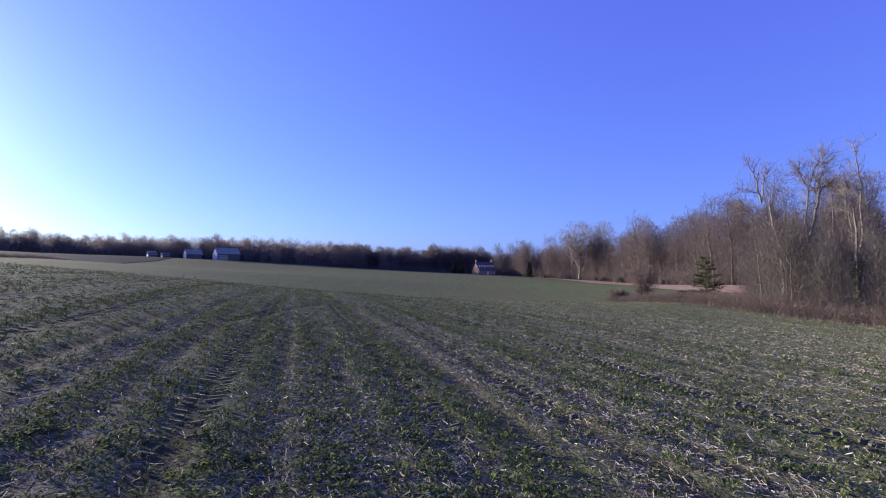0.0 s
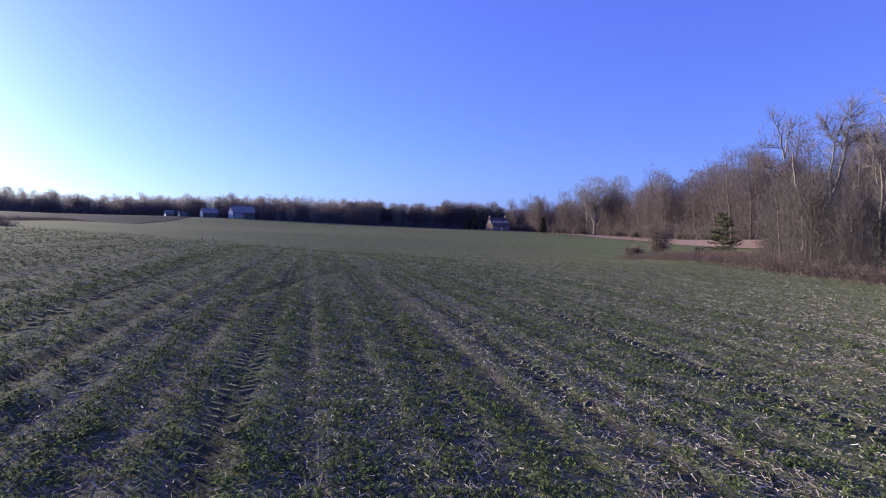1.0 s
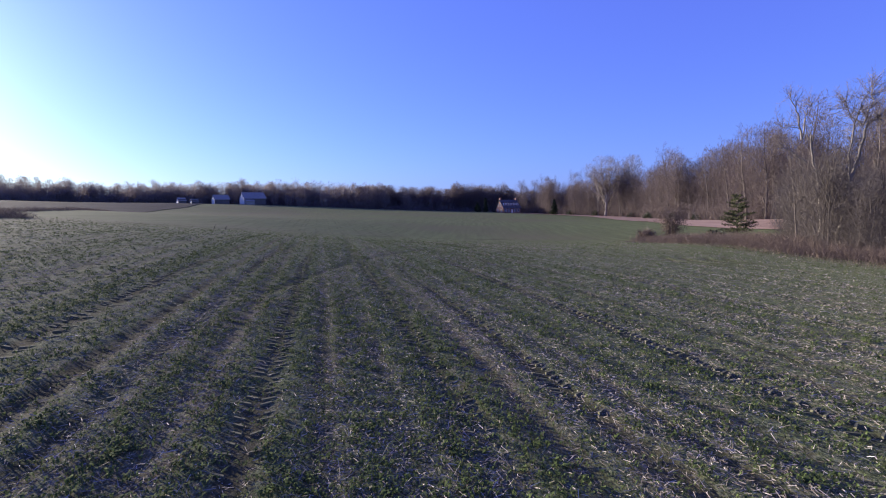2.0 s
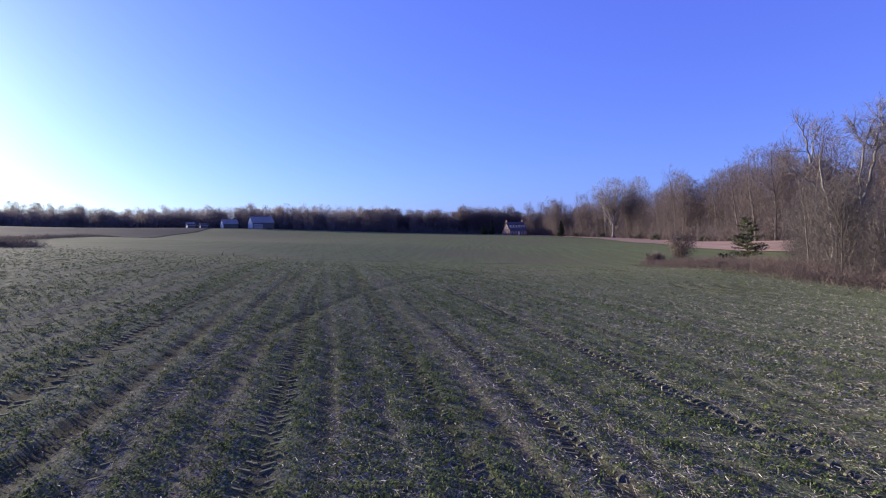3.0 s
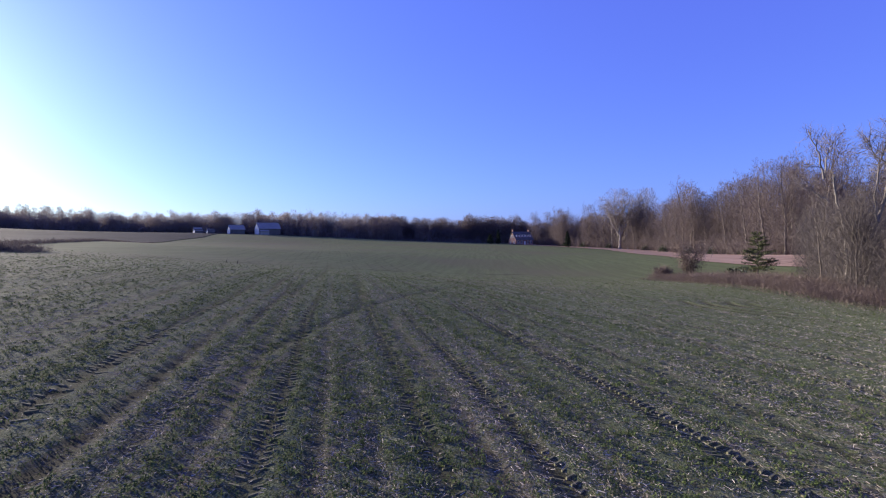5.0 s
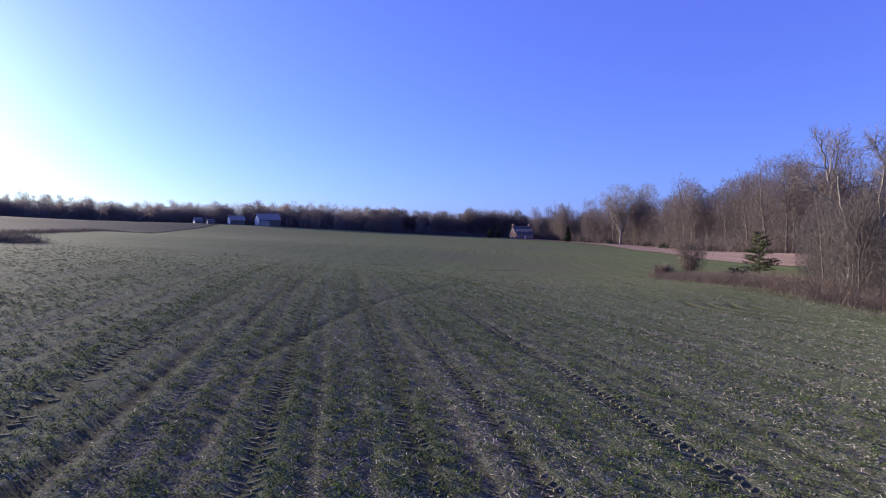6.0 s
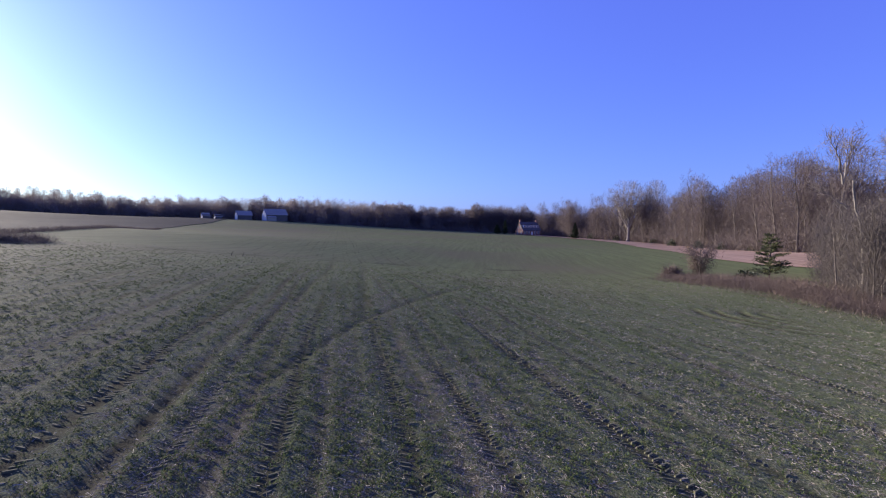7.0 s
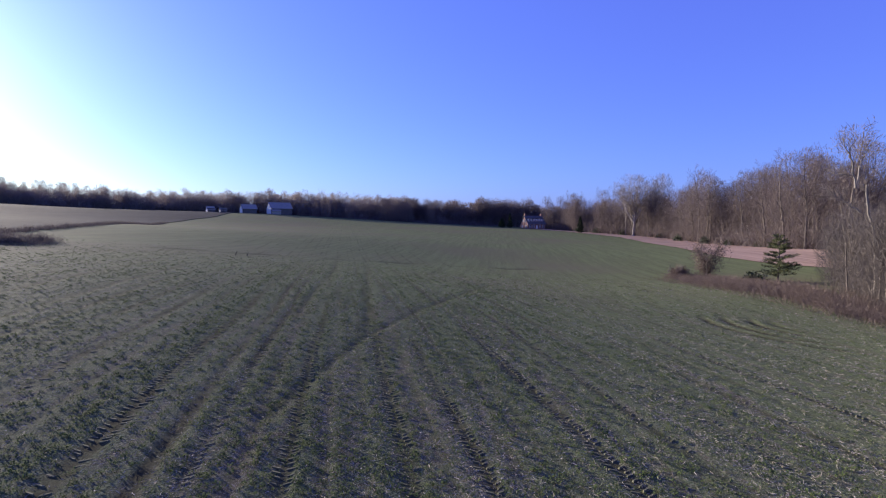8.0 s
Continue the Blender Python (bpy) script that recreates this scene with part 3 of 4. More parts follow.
def forked_tree(name, seed, limbs, bark, label, twigs=26, droop=0.0, ivy=False):
    """A gaunt tree whose limbs are drawn as (x, height) points with a radius at each end, set about with small branches."""
    rng = np.random.default_rng(seed)
    wood, fine, leaf = Heap(), Heap(), Heap()
    for line, r0, r1 in limbs:
        line = np.array(line, float)
        q = np.linspace(0, 1, len(line) * 3)
        k = np.linspace(0, 1, len(line))
        pts = np.stack([np.interp(q, k, line[:, 0]), np.zeros(len(q)), np.interp(q, k, line[:, 1])], -1)
        pts[1:-1] += rng.normal(size=(len(q) - 2, 3)) * 0.05
        pts[:, 1] += (pts[:, 2] - pts[0, 2]) * rng.normal() * 0.08
        pts[0, 2] -= 0.2
        tube(wood, pts, np.linspace(r0, r1, len(pts)), 7)
        along = unit(pts[-1] - pts[0])
        for i in range(twigs):
            f = 0.1 + 0.9 * rng.random() ** 0.7
            at = pts[min(int(f * (len(pts) - 1)), len(pts) - 1)]
            if at[2] < 4.2:
                if ivy:
                    n = 60
                    spikes(leaf, rng, at + rng.normal(size=(n, 3)) * [0.25, 0.25, 0.5], rng.normal(size=(n, 3)), np.full(n, 0.16), np.full(n, 0.12))
                continue
            way = unit(along + rng.normal(size=3) * 0.7 + [0, 0, 0.25 - droop])
            grow(rng, wood, fine, at, way, 0.5 + 1.3 * rng.random(), 0.022, 2, GAUNT)
    root = new(name)
    part("trunk", wood.mesh("trunk", bark, True), root)
    part("crown", fine.mesh("crown", TWIG_GREY), root, "fine bare twigs")
    if ivy:
        part("ivy", leaf.mesh("ivy", IVY), root, "dark green ivy on the trunk")
    return tagged(root, label, "tree")


settle_first(forked_tree("sycamore", 41, [
    ([(0.9, 0), (0.6, 3.0), (0, 6.05), (-0.61, 7.8), (-1.04, 9.9)], 0.13, 0.075), ([(-1.04, 9.9), (-1.47, 11.8), (-2.08, 13.0), (-2.43, 14.05)], 0.085, 0.02),
    ([(-1.0, 10.0), (-0.85, 11.4), (-0.4, 12.6), (-0.1, 13.0)], 0.07, 0.02), ([(-0.61, 7.8), (-1.8, 8.5), (-2.6, 9.3)], 0.06, 0.02), ([(-1.2, 10.8), (-2.2, 10.75), (-3.1, 10.95)], 0.03, 0.01)],
    BARK_PALE, "tall gaunt leaning tree with pale bark over the thicket", 14), 27.3, 40.5, 0, 0.88)
settle_first(forked_tree("sycamore", 43, [
    ([(-0.45, 0), (-0.3, 1.6), (0, 2.5), (0.32, 4.3), (0.4, 5.6)], 0.14, 0.105), ([(0.4, 5.6), (0.73, 7.5), (1.13, 9.95), (1.2, 10.4)], 0.12, 0.08), ([(1.2, 10.4), (1.95, 12.1), (1.8, 13.7)], 0.07, 0.02),
    ([(1.1, 10.3), (0.2, 10.9), (-0.6, 12.4)], 0.06, 0.02), ([(1.2, 10.4), (2.5, 10.7)], 0.04, 0.015), ([(0.4, 5.6), (0.16, 6.9), (0.1, 8.8), (0.3, 11.25), (1.0, 13.0)], 0.1, 0.02)],
    BARK_PALE, "tall forked tree with pale bark and ragged twigs over the thicket", 36, 0.35), 27.25, 37.0, 0, 0.9)
settle_first(forked_tree("sycamore", 45, [
    ([(0, 0), (-0.1, 3.0), (-0.15, 5.5), (-0.5, 8.3)], 0.18, 0.06), ([(0.05, 4.0), (0.5, 6.5), (0.45, 9.5), (0.1, 12.0), (-0.1, 13.6)], 0.11, 0.02), ([(-0.3, 7.0), (-0.9, 9.0), (-0.6, 10.2)], 0.05, 0.02)],
    BARK, "tall ragged bare tree wound with ivy over the thicket", 36, 0.35, True), 28.8, 34.1, 0, 0.9)


# far woods: what nobody could count
def far_woods(name, seed, line, n, depth, behind, height, label, twig=TWIG, low=0.02, reach=0.42, fuzz=640, width=0.26):
    rng = np.random.default_rng(seed)
    shapes = []
    for i in range(8):
        h, g = Heap(), np.random.default_rng(seed * 10 + i)
        tube(h, [(0, 0, -0.5), (g.normal() * 0.2, g.normal() * 0.2, height * 0.5), (g.normal() * 0.4, g.normal() * 0.4, height * 0.85)], (0.22, 0.15, 0.03), 4)
        clumps(h, g, 13, fuzz // 16, height, 0.34, reach * height * (0.6 + 0.3 * g.random()), height * 0.115, 0.042 * height, width, top=0.9)
        haze(h, g, fuzz // 4, height, low, reach * height * 0.8, 0.06 * height, width, top=0.6, wild=1.4)
        shapes.append(h.arrays())
    out = Heap()
    for i, (x, y) in enumerate(scatter_along(rng, line, n, depth, behind)):
        v, t, q = shapes[i % 8]
        a, s = rng.random() * 6.28, (0.72 + 0.38 * rng.random() ** 1.5) * (1 - 0.2 * min(1.0, max(0.0, (y - 152) / 78)) * (x > 35))
        c, d = math.cos(a) * s, math.sin(a) * s
        w = np.stack([v[:, 0] * c - v[:, 1] * d, v[:, 0] * d + v[:, 1] * c, v[:, 2] * s], -1) + [x, y, float(land(x, y))]
        n0 = out.n
        out.v.append(w)
        out.tri.append(t + n0)
        out.quad.append(q + n0)
        out.n += len(w)
    return tagged(new(name, out.mesh(name, twig)), label, "woods", kind="stuff")


far_woods("far_woods", 51, [(-75, 315), (-26, 314), (-8, 327)], 170, 45, (0, 1), 15.5, "distant bare woods along the far edge of the field")
far_woods("far_woods", 56, [(-12, 327), (64, 328)], 190, 40, (0, 1), 18.5, "taller bare woods behind the brick house")
far_woods("far_woods", 54, [(-165, 301.1), (-120, 308.8), (-60, 315.9)], 210, 45, (0, 1), 17, "dark distant woods behind the barns", HAZY_TWIG)
far_woods("far_woods", 52, [(-330, 177.1), (-270, 233.8), (-215, 272.7), (-160, 301.1)], 470, 50, (-0.5, 0.86), 15, "distant dark woods behind the fallow field", HAZY_TWIG)
far_woods("far_woods", 53, [(40, 322), (74, 290), (96, 244), (98, 202), (96, 160), (94, 128), (108, 95)], 420, 44, (0.93, 0.36), 23.5, "deep bare woods behind the wood's edge", fuzz=520)
far_woods("far_woods", 55, [(44, 26.9), (43, 36.8), (46, 46.8), (54, 59.5)], 60, 30, (0.95, 0.3), 8.6, "deep bare woods behind the thicket", THICKET, fuzz=1200, width=0.04)


# ---- evergreens ----
def conifer(name, seed, height, width, material, label, open_form=0.0):
    rng = np.random.default_rng(seed)
    wood, leaf = Heap(), Heap()
    tube(wood, [(0, 0, -0.2), (0.02 * height * open_form, 0, height * 0.5), (0, 0, height)], (height * 0.022, height * 0.015, 0.01), 6)
    z = height * (0.05 + 0.1 * open_form)
    while z < height * 0.98:
        f = z / height
        reach = width * 0.5 * ((1 - f) ** (0.8 - 0.25 * open_form))
        for k in range(7):
            a = rng.random() * 6.28
            r = reach * (0.55 + 0.6 * rng.random())
            tip = np.array([math.cos(a) * r, math.sin(a) * r, r * (0.25 if not open_form else 0.05 + 0.3 * rng.random())])
            base = np.array([0, 0, z + rng.normal() * 0.08])
            tube(wood, [base, base + tip * 0.55 + [0, 0, -0.02], base + tip], (0.03, 0.02, 0.008), 3)
            n = int((26 + 30 * r) * (1 + 0.2 * open_form))
            t = 0.25 + 0.75 * rng.random(n)
            at = base + tip[None] * t[:, None] + rng.normal(size=(n, 3)) * 0.12 * (0.4 + r * 0.35) * np.array([1, 1, 1 - 0.55 * open_form])
            way = unit(tip[None] * 0.6 + rng.normal(size=(n, 3)) * 0.5 * max(r, 0.3))
            spikes(leaf, rng, at, way, (0.22 + 0.25 * rng.random(n)) * (1 - 0.35 * open_form), (0.10 + 0.08 * rng.random(n)) * (1 - 0.6 * open_form))
        z += height * (0.045 + 0.035 * open_form * rng.random() + 0.02 * open_form)
    root = new(name)
    part("trunk", wood.mesh("trunk", BARK, True), root)
    part("crown", leaf.mesh("crown", material), root, "dense dark green needles")
    return tagged(root, label, "conifer")


settle_first(conifer("cedar", 61, 5.4, 4.4, CEDAR, "open-branched dark green cedar beside the thicket", 1.0), 30.6, 57.4, 30)
settle_first(conifer("house_conifer", 62, 9.0, 3.6, NEEDLE, "tall dark conical evergreen beside the brick house"), 9.2, 288.0, 0)
settle_first(conifer("house_conifer", 63, 5.6, 4.8, NEEDLE, "squat dark evergreen beside the brick house"), 4.5, 289.0, 60)
settle_first(conifer("edge_conifer", 64, 8.0, 4.4, NEEDLE, "dark evergreen at the edge of the woods"), 42.1, 245.1, 0)


def evergreen_shrub(name, seed, width, height, material, label, stems=BARK):
    rng = np.random.default_rng(seed)
    wood, leaf = Heap(), Heap()
    for k in range(7):
        a, r = rng.random() * 6.28, width * 0.35 * rng.random()
        tip = np.array([math.cos(a) * r, math.sin(a) * r, height * (0.5 + 0.4 * rng.random())])
        tube(wood, [(0, 0, -0.1), tip * 0.5 + rng.normal(size=3) * 0.1, tip], (0.04, 0.03, 0.01), 4)
    n = 1500
    d = unit(rng.normal(size=(n, 3)))
    d[:, 2] = np.abs(d[:, 2])
    lump = 0.75 + 0.25 * np.sin(d[:, 0] * 5 + seed) * np.cos(d[:, 1] * 6)
    at = d * np.array([width / 2, width / 2, height]) * (lump * (0.55 + 0.45 * rng.random(n)))[:, None]
    spikes(leaf, rng, at, d + rng.normal(size=(n, 3)) * 0.7, 0.16 + 0.14 * rng.random(n), 0.12 + 0.08 * rng.random(n))
    root = new(name)
    part("stems", wood.mesh("stems", stems, True), root)
    part("foliage", leaf.mesh("foliage", material), root)
    return tagged(root, label, "shrub")


holly = evergreen_shrub("evergreen_shrub", 71, 4.2, 3.2, IVY, "low dark evergreen shrub under the bare trees")
settle_first(holly, 66.5, 185.6, 0, 1.0, "shrubs under the woods")
for x, y, s in [(69, 152.3, 0.9), (67, 164.3, 1.0), (62, 244.4, 1.1), (70, 216.1, 0.9), (68, 127.5, 0.8), (53, 260.7, 1.2), (71, 140.3, 0.8), (46, 274.8, 1.1)]:
    stand(holly, x, y, x * 40, s, "shrubs under the woods")
mound = evergreen_shrub("low_bush", 73, 3.2, 1.4, IVY, "low dark rounded bush in the hollow")
settle_first(mound, 27.9, 56.7, 0)


# ---- brush ----
def brush_heap(rng, xy, height, per, spread, width=0.03):
    """Many bare stems at each place."""
    h = Heap()
    n = len(xy) * per
    at = np.repeat(xy, per, 0) + rng.normal(size=(n, 2)) * spread
    at3 = np.concatenate([at, land(at[:, 0], at[:, 1])[:, None] - 0.05], -1)
    hh = np.repeat(height, per) * (0.45 + 0.6 * rng.random(n))
    way = unit(np.concatenate([rng.normal(size=(n, 2)) * 0.6, np.ones((n, 1))], -1))
    spikes(h, rng, at3, way, hh, np.full(n, width))
    k = 4
    at4 = np.repeat(at3, k, 0) + np.repeat(way * hh[:, None], k, 0) * (0.25 + 0.7 * rng.random((n * k, 1)))
    spikes(h, rng, at4, np.repeat(way, k, 0) + rng.normal(size=(n * k, 3)) * 1.0, np.repeat(hh, k) * (0.2 + 0.25 * rng.random(n * k)), np.full(n * k, width * 0.7))
    return h


rng = np.random.default_rng(81)
edge = scatter_along(rng, [(27.5, 23), (24.8, 30), (23.2, 36), (22.0, 45), (21.4, 54), (21.2, 63)], 520, 5.2, (0.97, 0.15))
hh = 0.85 + 0.55 * rng.random(len(edge)) - 0.4 * np.clip((edge[:, 1] - 50) / 14, 0, 1)
tagged(new("brush", brush_heap(rng, edge, hh, 52, 0.7, 0.017).mesh("brush", BRUSH)), "rust-brown bare brush along the edge of the field", "brush", kind="stuff")
under = scatter_along(rng, [(27.5, 26.2), (26.5, 35.4), (28.5, 43.9), (37, 56)], 260, 16.0, (0.95, 0.3))
tagged(new("undergrowth", brush_heap(rng, under, 1.2 + 3.2 * rng.random(len(under)), 26, 0.8, 0.022).mesh("undergrowth", THICKET)), "tangled bare undergrowth between the thicket's trees", "brush", kind="stuff")
under = scatter_along(rng, WOOD_EDGE, 700, 24.0, (0.93, 0.36))
tagged(new("undergrowth", brush_heap(rng, under, 3.0 + 6.5 * rng.random(len(under)), 14, 1.4, 0.11).mesh("undergrowth", TWIG)), "brown undergrowth along the foot of the woods", "brush", kind="stuff")
for line, away in (([(-330, 177.1), (-270, 233.8), (-215, 272.7), (-160, 301.1)], (-0.5, 0.86)), ([(-165, 301.1), (-120, 308.8), (-60, 315.9), (-30, 315.2), (-8, 328.7), (62, 330.1)], (0, 1)), ([(62, 330.1), (92, 301.1), (112, 269.2)], (0.6, 0.6))):
    under = scatter_along(rng, line, 420 if len(line) > 3 else 110, 22.0, away)
    tagged(new("undergrowth", brush_heap(rng, under, 4.5 + 6.5 * rng.random(len(under)), 20, 1.8, 0.42).mesh("undergrowth", HAZY_TWIG)), "dark undergrowth filling the far woods", "brush", kind="stuff")
left = scatter_along(rng, [(-68, 33), (-55, 37.5), (-47, 40.8), (-43.5, 43.2)], 110, 6.5, (-0.5, 0.86))
hl = (1.3 + 0.5 * rng.random(len(left))) * np.clip((-41.5 - left[:, 0]) / 6, 0.35, 1)
tagged(new("bramble_bank", brush_heap(rng, left, hl * 0.75, 100, 0.7, 0.032).mesh("bramble_bank", THICKET)), "dark bramble bank standing out into the field", "brush", kind="stuff")
pale = scatter_along(rng, [(-62, 34), (-54, 36.3), (-47, 39.4), (-42.6, 41.8)], 160, 1.0, (0.5, -0.86))
tagged(new("grass_fringe", brush_heap(rng, pale, np.full(len(pale), 0.3), 12, 0.5, 0.04).mesh("grass_fringe", DRYGRASS)), "pale dry grass below the bramble bank", "grass", kind="stuff")
ditch = scatter_along(rng, [(-55, 50), (-61, 60), (-70.5, 79), (-94, 122), (-118, 165)], 420, 2.2, (-0.9, 0.3))
tagged(new("ditch_grass", brush_heap(rng, ditch, np.full(len(ditch), 0.75), 10, 0.5, 0.06).mesh("ditch_grass", THICKET)), "dark weedy ditch between two fields", "grass", kind="stuff")
hedge = scatter_along(rng, [(-150, 301.1), (-95, 300.3), (-28, 303.2), (2, 307.4)], 230, 8, (0, 1))
tagged(new("hedgerow", brush_heap(rng, hedge, 2.0 + 2.5 * rng.random(len(hedge)), 9, 1.3, 0.14).mesh("hedgerow", TWIG)), "brown hedgerow at the foot of the far woods", "hedge", kind="stuff")
fringe = scatter_along(rng, [(26.9, 23), (24.2, 30), (22.6, 36), (21.3, 45), (20.7, 54), (20.4, 62)], 420, 1.3, (-0.97, -0.1))
tagged(new("grass_fringe", brush_heap(rng, fringe, np.full(len(fringe), 0.22), 8, 0.5, 0.04).mesh("grass_fringe", DRYGRASS)), "pale dry grass along the brush", "grass", kind="stuff")


def snag(name, seed, x, y, height, label):
    """A small leaning tree smothered in vines."""
    rng = np.random.default_rng(seed)
    wood, fine = Heap(), Heap()
    for k in range(6):
        a = rng.random() * 6.28
        tip = np.array([math.cos(a) * height * 0.3, math.sin(a) * height * 0.3, height * (0.7 + 0.3 * rng.random())])
        tube(wood, [(0, 0, -0.2), tip * 0.5 + rng.normal(size=3) * 0.25, tip], (0.09, 0.06, 0.02), 5)
        n = 420
        at = tip[None] * (0.2 + 0.8 * rng.random((n, 1))) + rng.normal(size=(n, 3)) * np.array([0.45, 0.45, 0.35])
        at[:, 2] = np.abs(at[:, 2])
        spikes(fine, rng, at, rng.normal(size=(n, 3)) + [0, 0, -0.2], 0.4 + 0.5 * rng.random(n), np.full(n, 0.04))
    root = new(name)
    part("stems", wood.mesh("stems", BARK, True), root)
    part("vines", fine.mesh("vines", BRUSH), root, "tangled brown vines")
    settle_first(root, x, y)
    return tagged(root, label, "shrub")


snag("vine_snag", 91, 25.2, 61.9, 4.5, "small snag smothered in brown vines at the tip of the brush")
snag("vine_snag", 92, 22.6, 63.7, 0.85, "low clump of brown vines in the field edge")
edge_tree = tree("field_tree", 95, 11.5, 0.16, WOODS, BARK, TWIG_BROWN, "bushy bare brown tree in front of the far woods", fuzz=2600, low=0.02, reach=0.34, long=0.05, fine_width=0.14, wild=1.2)
settle_first(edge_tree, -103.3, 291.8, 0, 1.0, "trees at the far edge")
for x, y, s in [(-89.3, 293.3, 0.85), (-60, 306, 1.15), (-64, 304.6, 1.1), (-54, 305.3, 1.1), (-163, 289.7, 1.05), (-145, 294.7, 1.05), (-122, 297.5, 1.0), (-141, 297.5, 0.95), (-158, 291.8, 0.9), (-112, 296.1, 0.8), (-70, 304.6, 1.05), (-40, 308.8, 1.0)]:
    stand(edge_tree, x, y, x * 30, s, "trees at the far edge")


# ---- farm buildings ----
def gable_walls(length, depth, eave, ridge, material):
    """Walls of a gabled house, two gable ends included; the length runs along x, the front faces -y."""
    a, b = length / 2, depth / 2
    h = Heap()
    t = 0.3
    for y0, y1 in ((-b, -b + t), (b - t, b)):
        h.box(-a, y0, 0, a, y1, eave)
    for x0, x1 in ((-a, -a + t), (a - t, a)):
        ring = [(-b + t, 0), (b - t, 0), (b - t, eave), (0, ridge - 0.2), (-b + t, eave)]
        v = [(x0, y, z) for y, z in ring] + [(x1, y, z) for y, z in ring]
        h.add(v, [(0, 1, 2), (0, 2, 4), (2, 3, 4), (5, 7, 6), (5, 9, 7), (7, 9, 8)])
        h.add(v, [(i, (i + 1) % 5, (i + 1) % 5 + 5, i + 5) for i in range(5)])
    return h.mesh("wall", material)


def roof_mesh(length, depth, eave, ridge, material, over=0.35, thick=0.18):
    a, b = length / 2 + over, depth / 2 + over
    e = eave - over * (ridge - eave) / (depth / 2)
    h = Heap()
    for s in (-1, 1):
        v = [(-a, s * b, e), (a, s * b, e), (a, 0, ridge), (-a, 0, ridge)]
        v += [(x, y, z + thick) for x, y, z in v]
        h.add(v, [(0, 1, 2, 3), (7, 6, 5, 4), (0, 4, 5, 1), (1, 5, 6, 2), (2, 6, 7, 3), (3, 7, 4, 0)])
    return h.mesh("roof", material)


def pane(parent, name, x, y, z, w, hgt, axis, glass=GLASS, frame_mat=WHITE):
    """A window on a wall facing -y (axis 'y') or -x (axis 'x'), with frame and pane."""
    h = Heap()
    d = 0.06
    cells = [(-w / 2 - 0.1, -w / 2, -0.1, hgt + 0.1), (w / 2, w / 2 + 0.1, -0.1, hgt + 0.1), (-w / 2, w / 2, -0.1, 0), (-w / 2, w / 2, hgt, hgt + 0.1), (-w / 2, w / 2, hgt * 0.48, hgt * 0.53)]
    for u0, u1, z0, z1 in cells:
        h.box(*((x + u0, y - d, z + z0, x + u1, y, z + z1) if axis == 'y' else (x - d, y + u0, z + z0, x, y + u1, z + z1)))
    window = part(name, h.mesh("frame", frame_mat), parent)
    g = Heap()
    g.box(*((x - w / 2, y - 0.025, z, x + w / 2, y - 0.004, z + hgt) if axis == 'y' else (x - 0.025, y - w / 2, z, x - 0.004, y + w / 2, z + hgt)))
    part("pane", g.mesh("pane", glass), window)
    return window


def brick_house(x, y, turn):
    root = new("brick_house")
    L, D, E, Rg = 12.4, 8.2, 3.2, 7.9
    part("wall", gable_walls(L, D, E, Rg, BRICK), root, "sunlit red brick walls")
    roof = part("roof", roof_mesh(L, D, E, Rg, SHINGLE), root, "dark shingle roof")
    slope = (Rg - E) / (D / 2)
    for i in range(5):
        cx = -4.6 + i * 2.3
        y0 = -2.9
        z0 = E + (D / 2 + y0) * slope + 0.1
        h = Heap()
        h.box(cx - 0.75, y0, z0, cx + 0.75, y0 + 2.2, z0 + 1.45)
        dormer = part("dormer", h.mesh("dormer", WHITE), root, "white painted dormer")
        g = Heap()
        for s in (-1, 1):
            v = [(cx + s * 0.95, y0 - 0.2, z0 + 1.36), (cx + s * 0.95, y0 + 2.6, z0 + 1.36), (cx, y0 + 2.9, z0 + 1.98), (cx, y0 - 0.2, z0 + 1.98)]
            v += [(a, b, c + 0.1) for a, b, c in v]
            g.add(v, [(0, 1, 2, 3), (7, 6, 5, 4), (0, 4, 5, 1), (1, 5, 6, 2), (2, 6, 7, 3), (3, 7, 4, 0)])
        g.add([(cx - 0.75, y0, z0 + 1.45), (cx + 0.75, y0, z0 + 1.45), (cx, y0, z0 + 1.98), (cx - 0.75, y0 + 0.1, z0 + 1.45), (cx + 0.75, y0 + 0.1, z0 + 1.45), (cx, y0 + 0.1, z0 + 1.98)],
              [(0, 1, 2), (3, 5, 4)])
        part("dormer_roof", g.mesh("dormer_roof", SHINGLE), dormer)
        w = Heap()
        w.box(cx - 0.36, y0 - 0.03, z0 + 0.2, cx + 0.36, y0 - 0.004, z0 + 1.3)
        part("pane", w.mesh("pane", GLASS), dormer)
    for cx in (-L / 2 + 0.5, L / 2 - 0.5):
        h = Heap()
        h.box(cx - 0.45, -0.4, Rg - 1.2, cx + 0.45, 0.4, Rg + 1.1)
        h.box(cx - 0.52, -0.47, Rg + 1.1, cx + 0.52, 0.47, Rg + 1.3)
        part("chimney", h.mesh("chimney", BRICK), roof)
    for i in range(5):
        cx = -4.6 + i * 2.3
        if i == 2:
            h = Heap()
            h.box(cx - 0.55, -D / 2 - 0.06, 0.1, cx + 0.55, -D / 2 - 0.004, 2.3)
            part("door", h.mesh("door", WHITE), root, "white front door")
        else:
            pane(root, "window", cx, -D / 2 - 0.004, 0.9, 0.95, 1.6, 'y')
    for cy, z in ((-1.9, 0.9), (1.9, 0.9), (-1.1, 4.3), (1.1, 4.3)):
        pane(root, "window", -L / 2 - 0.004, cy, z, 0.8, 1.35, 'x')
    root.matrix_basis = pose(x, y, float(land(x, y)) - 0.15, 0, 0, turn)
    return tagged(root, "brick farmhouse with white dormers in a steep dark roof", "house")


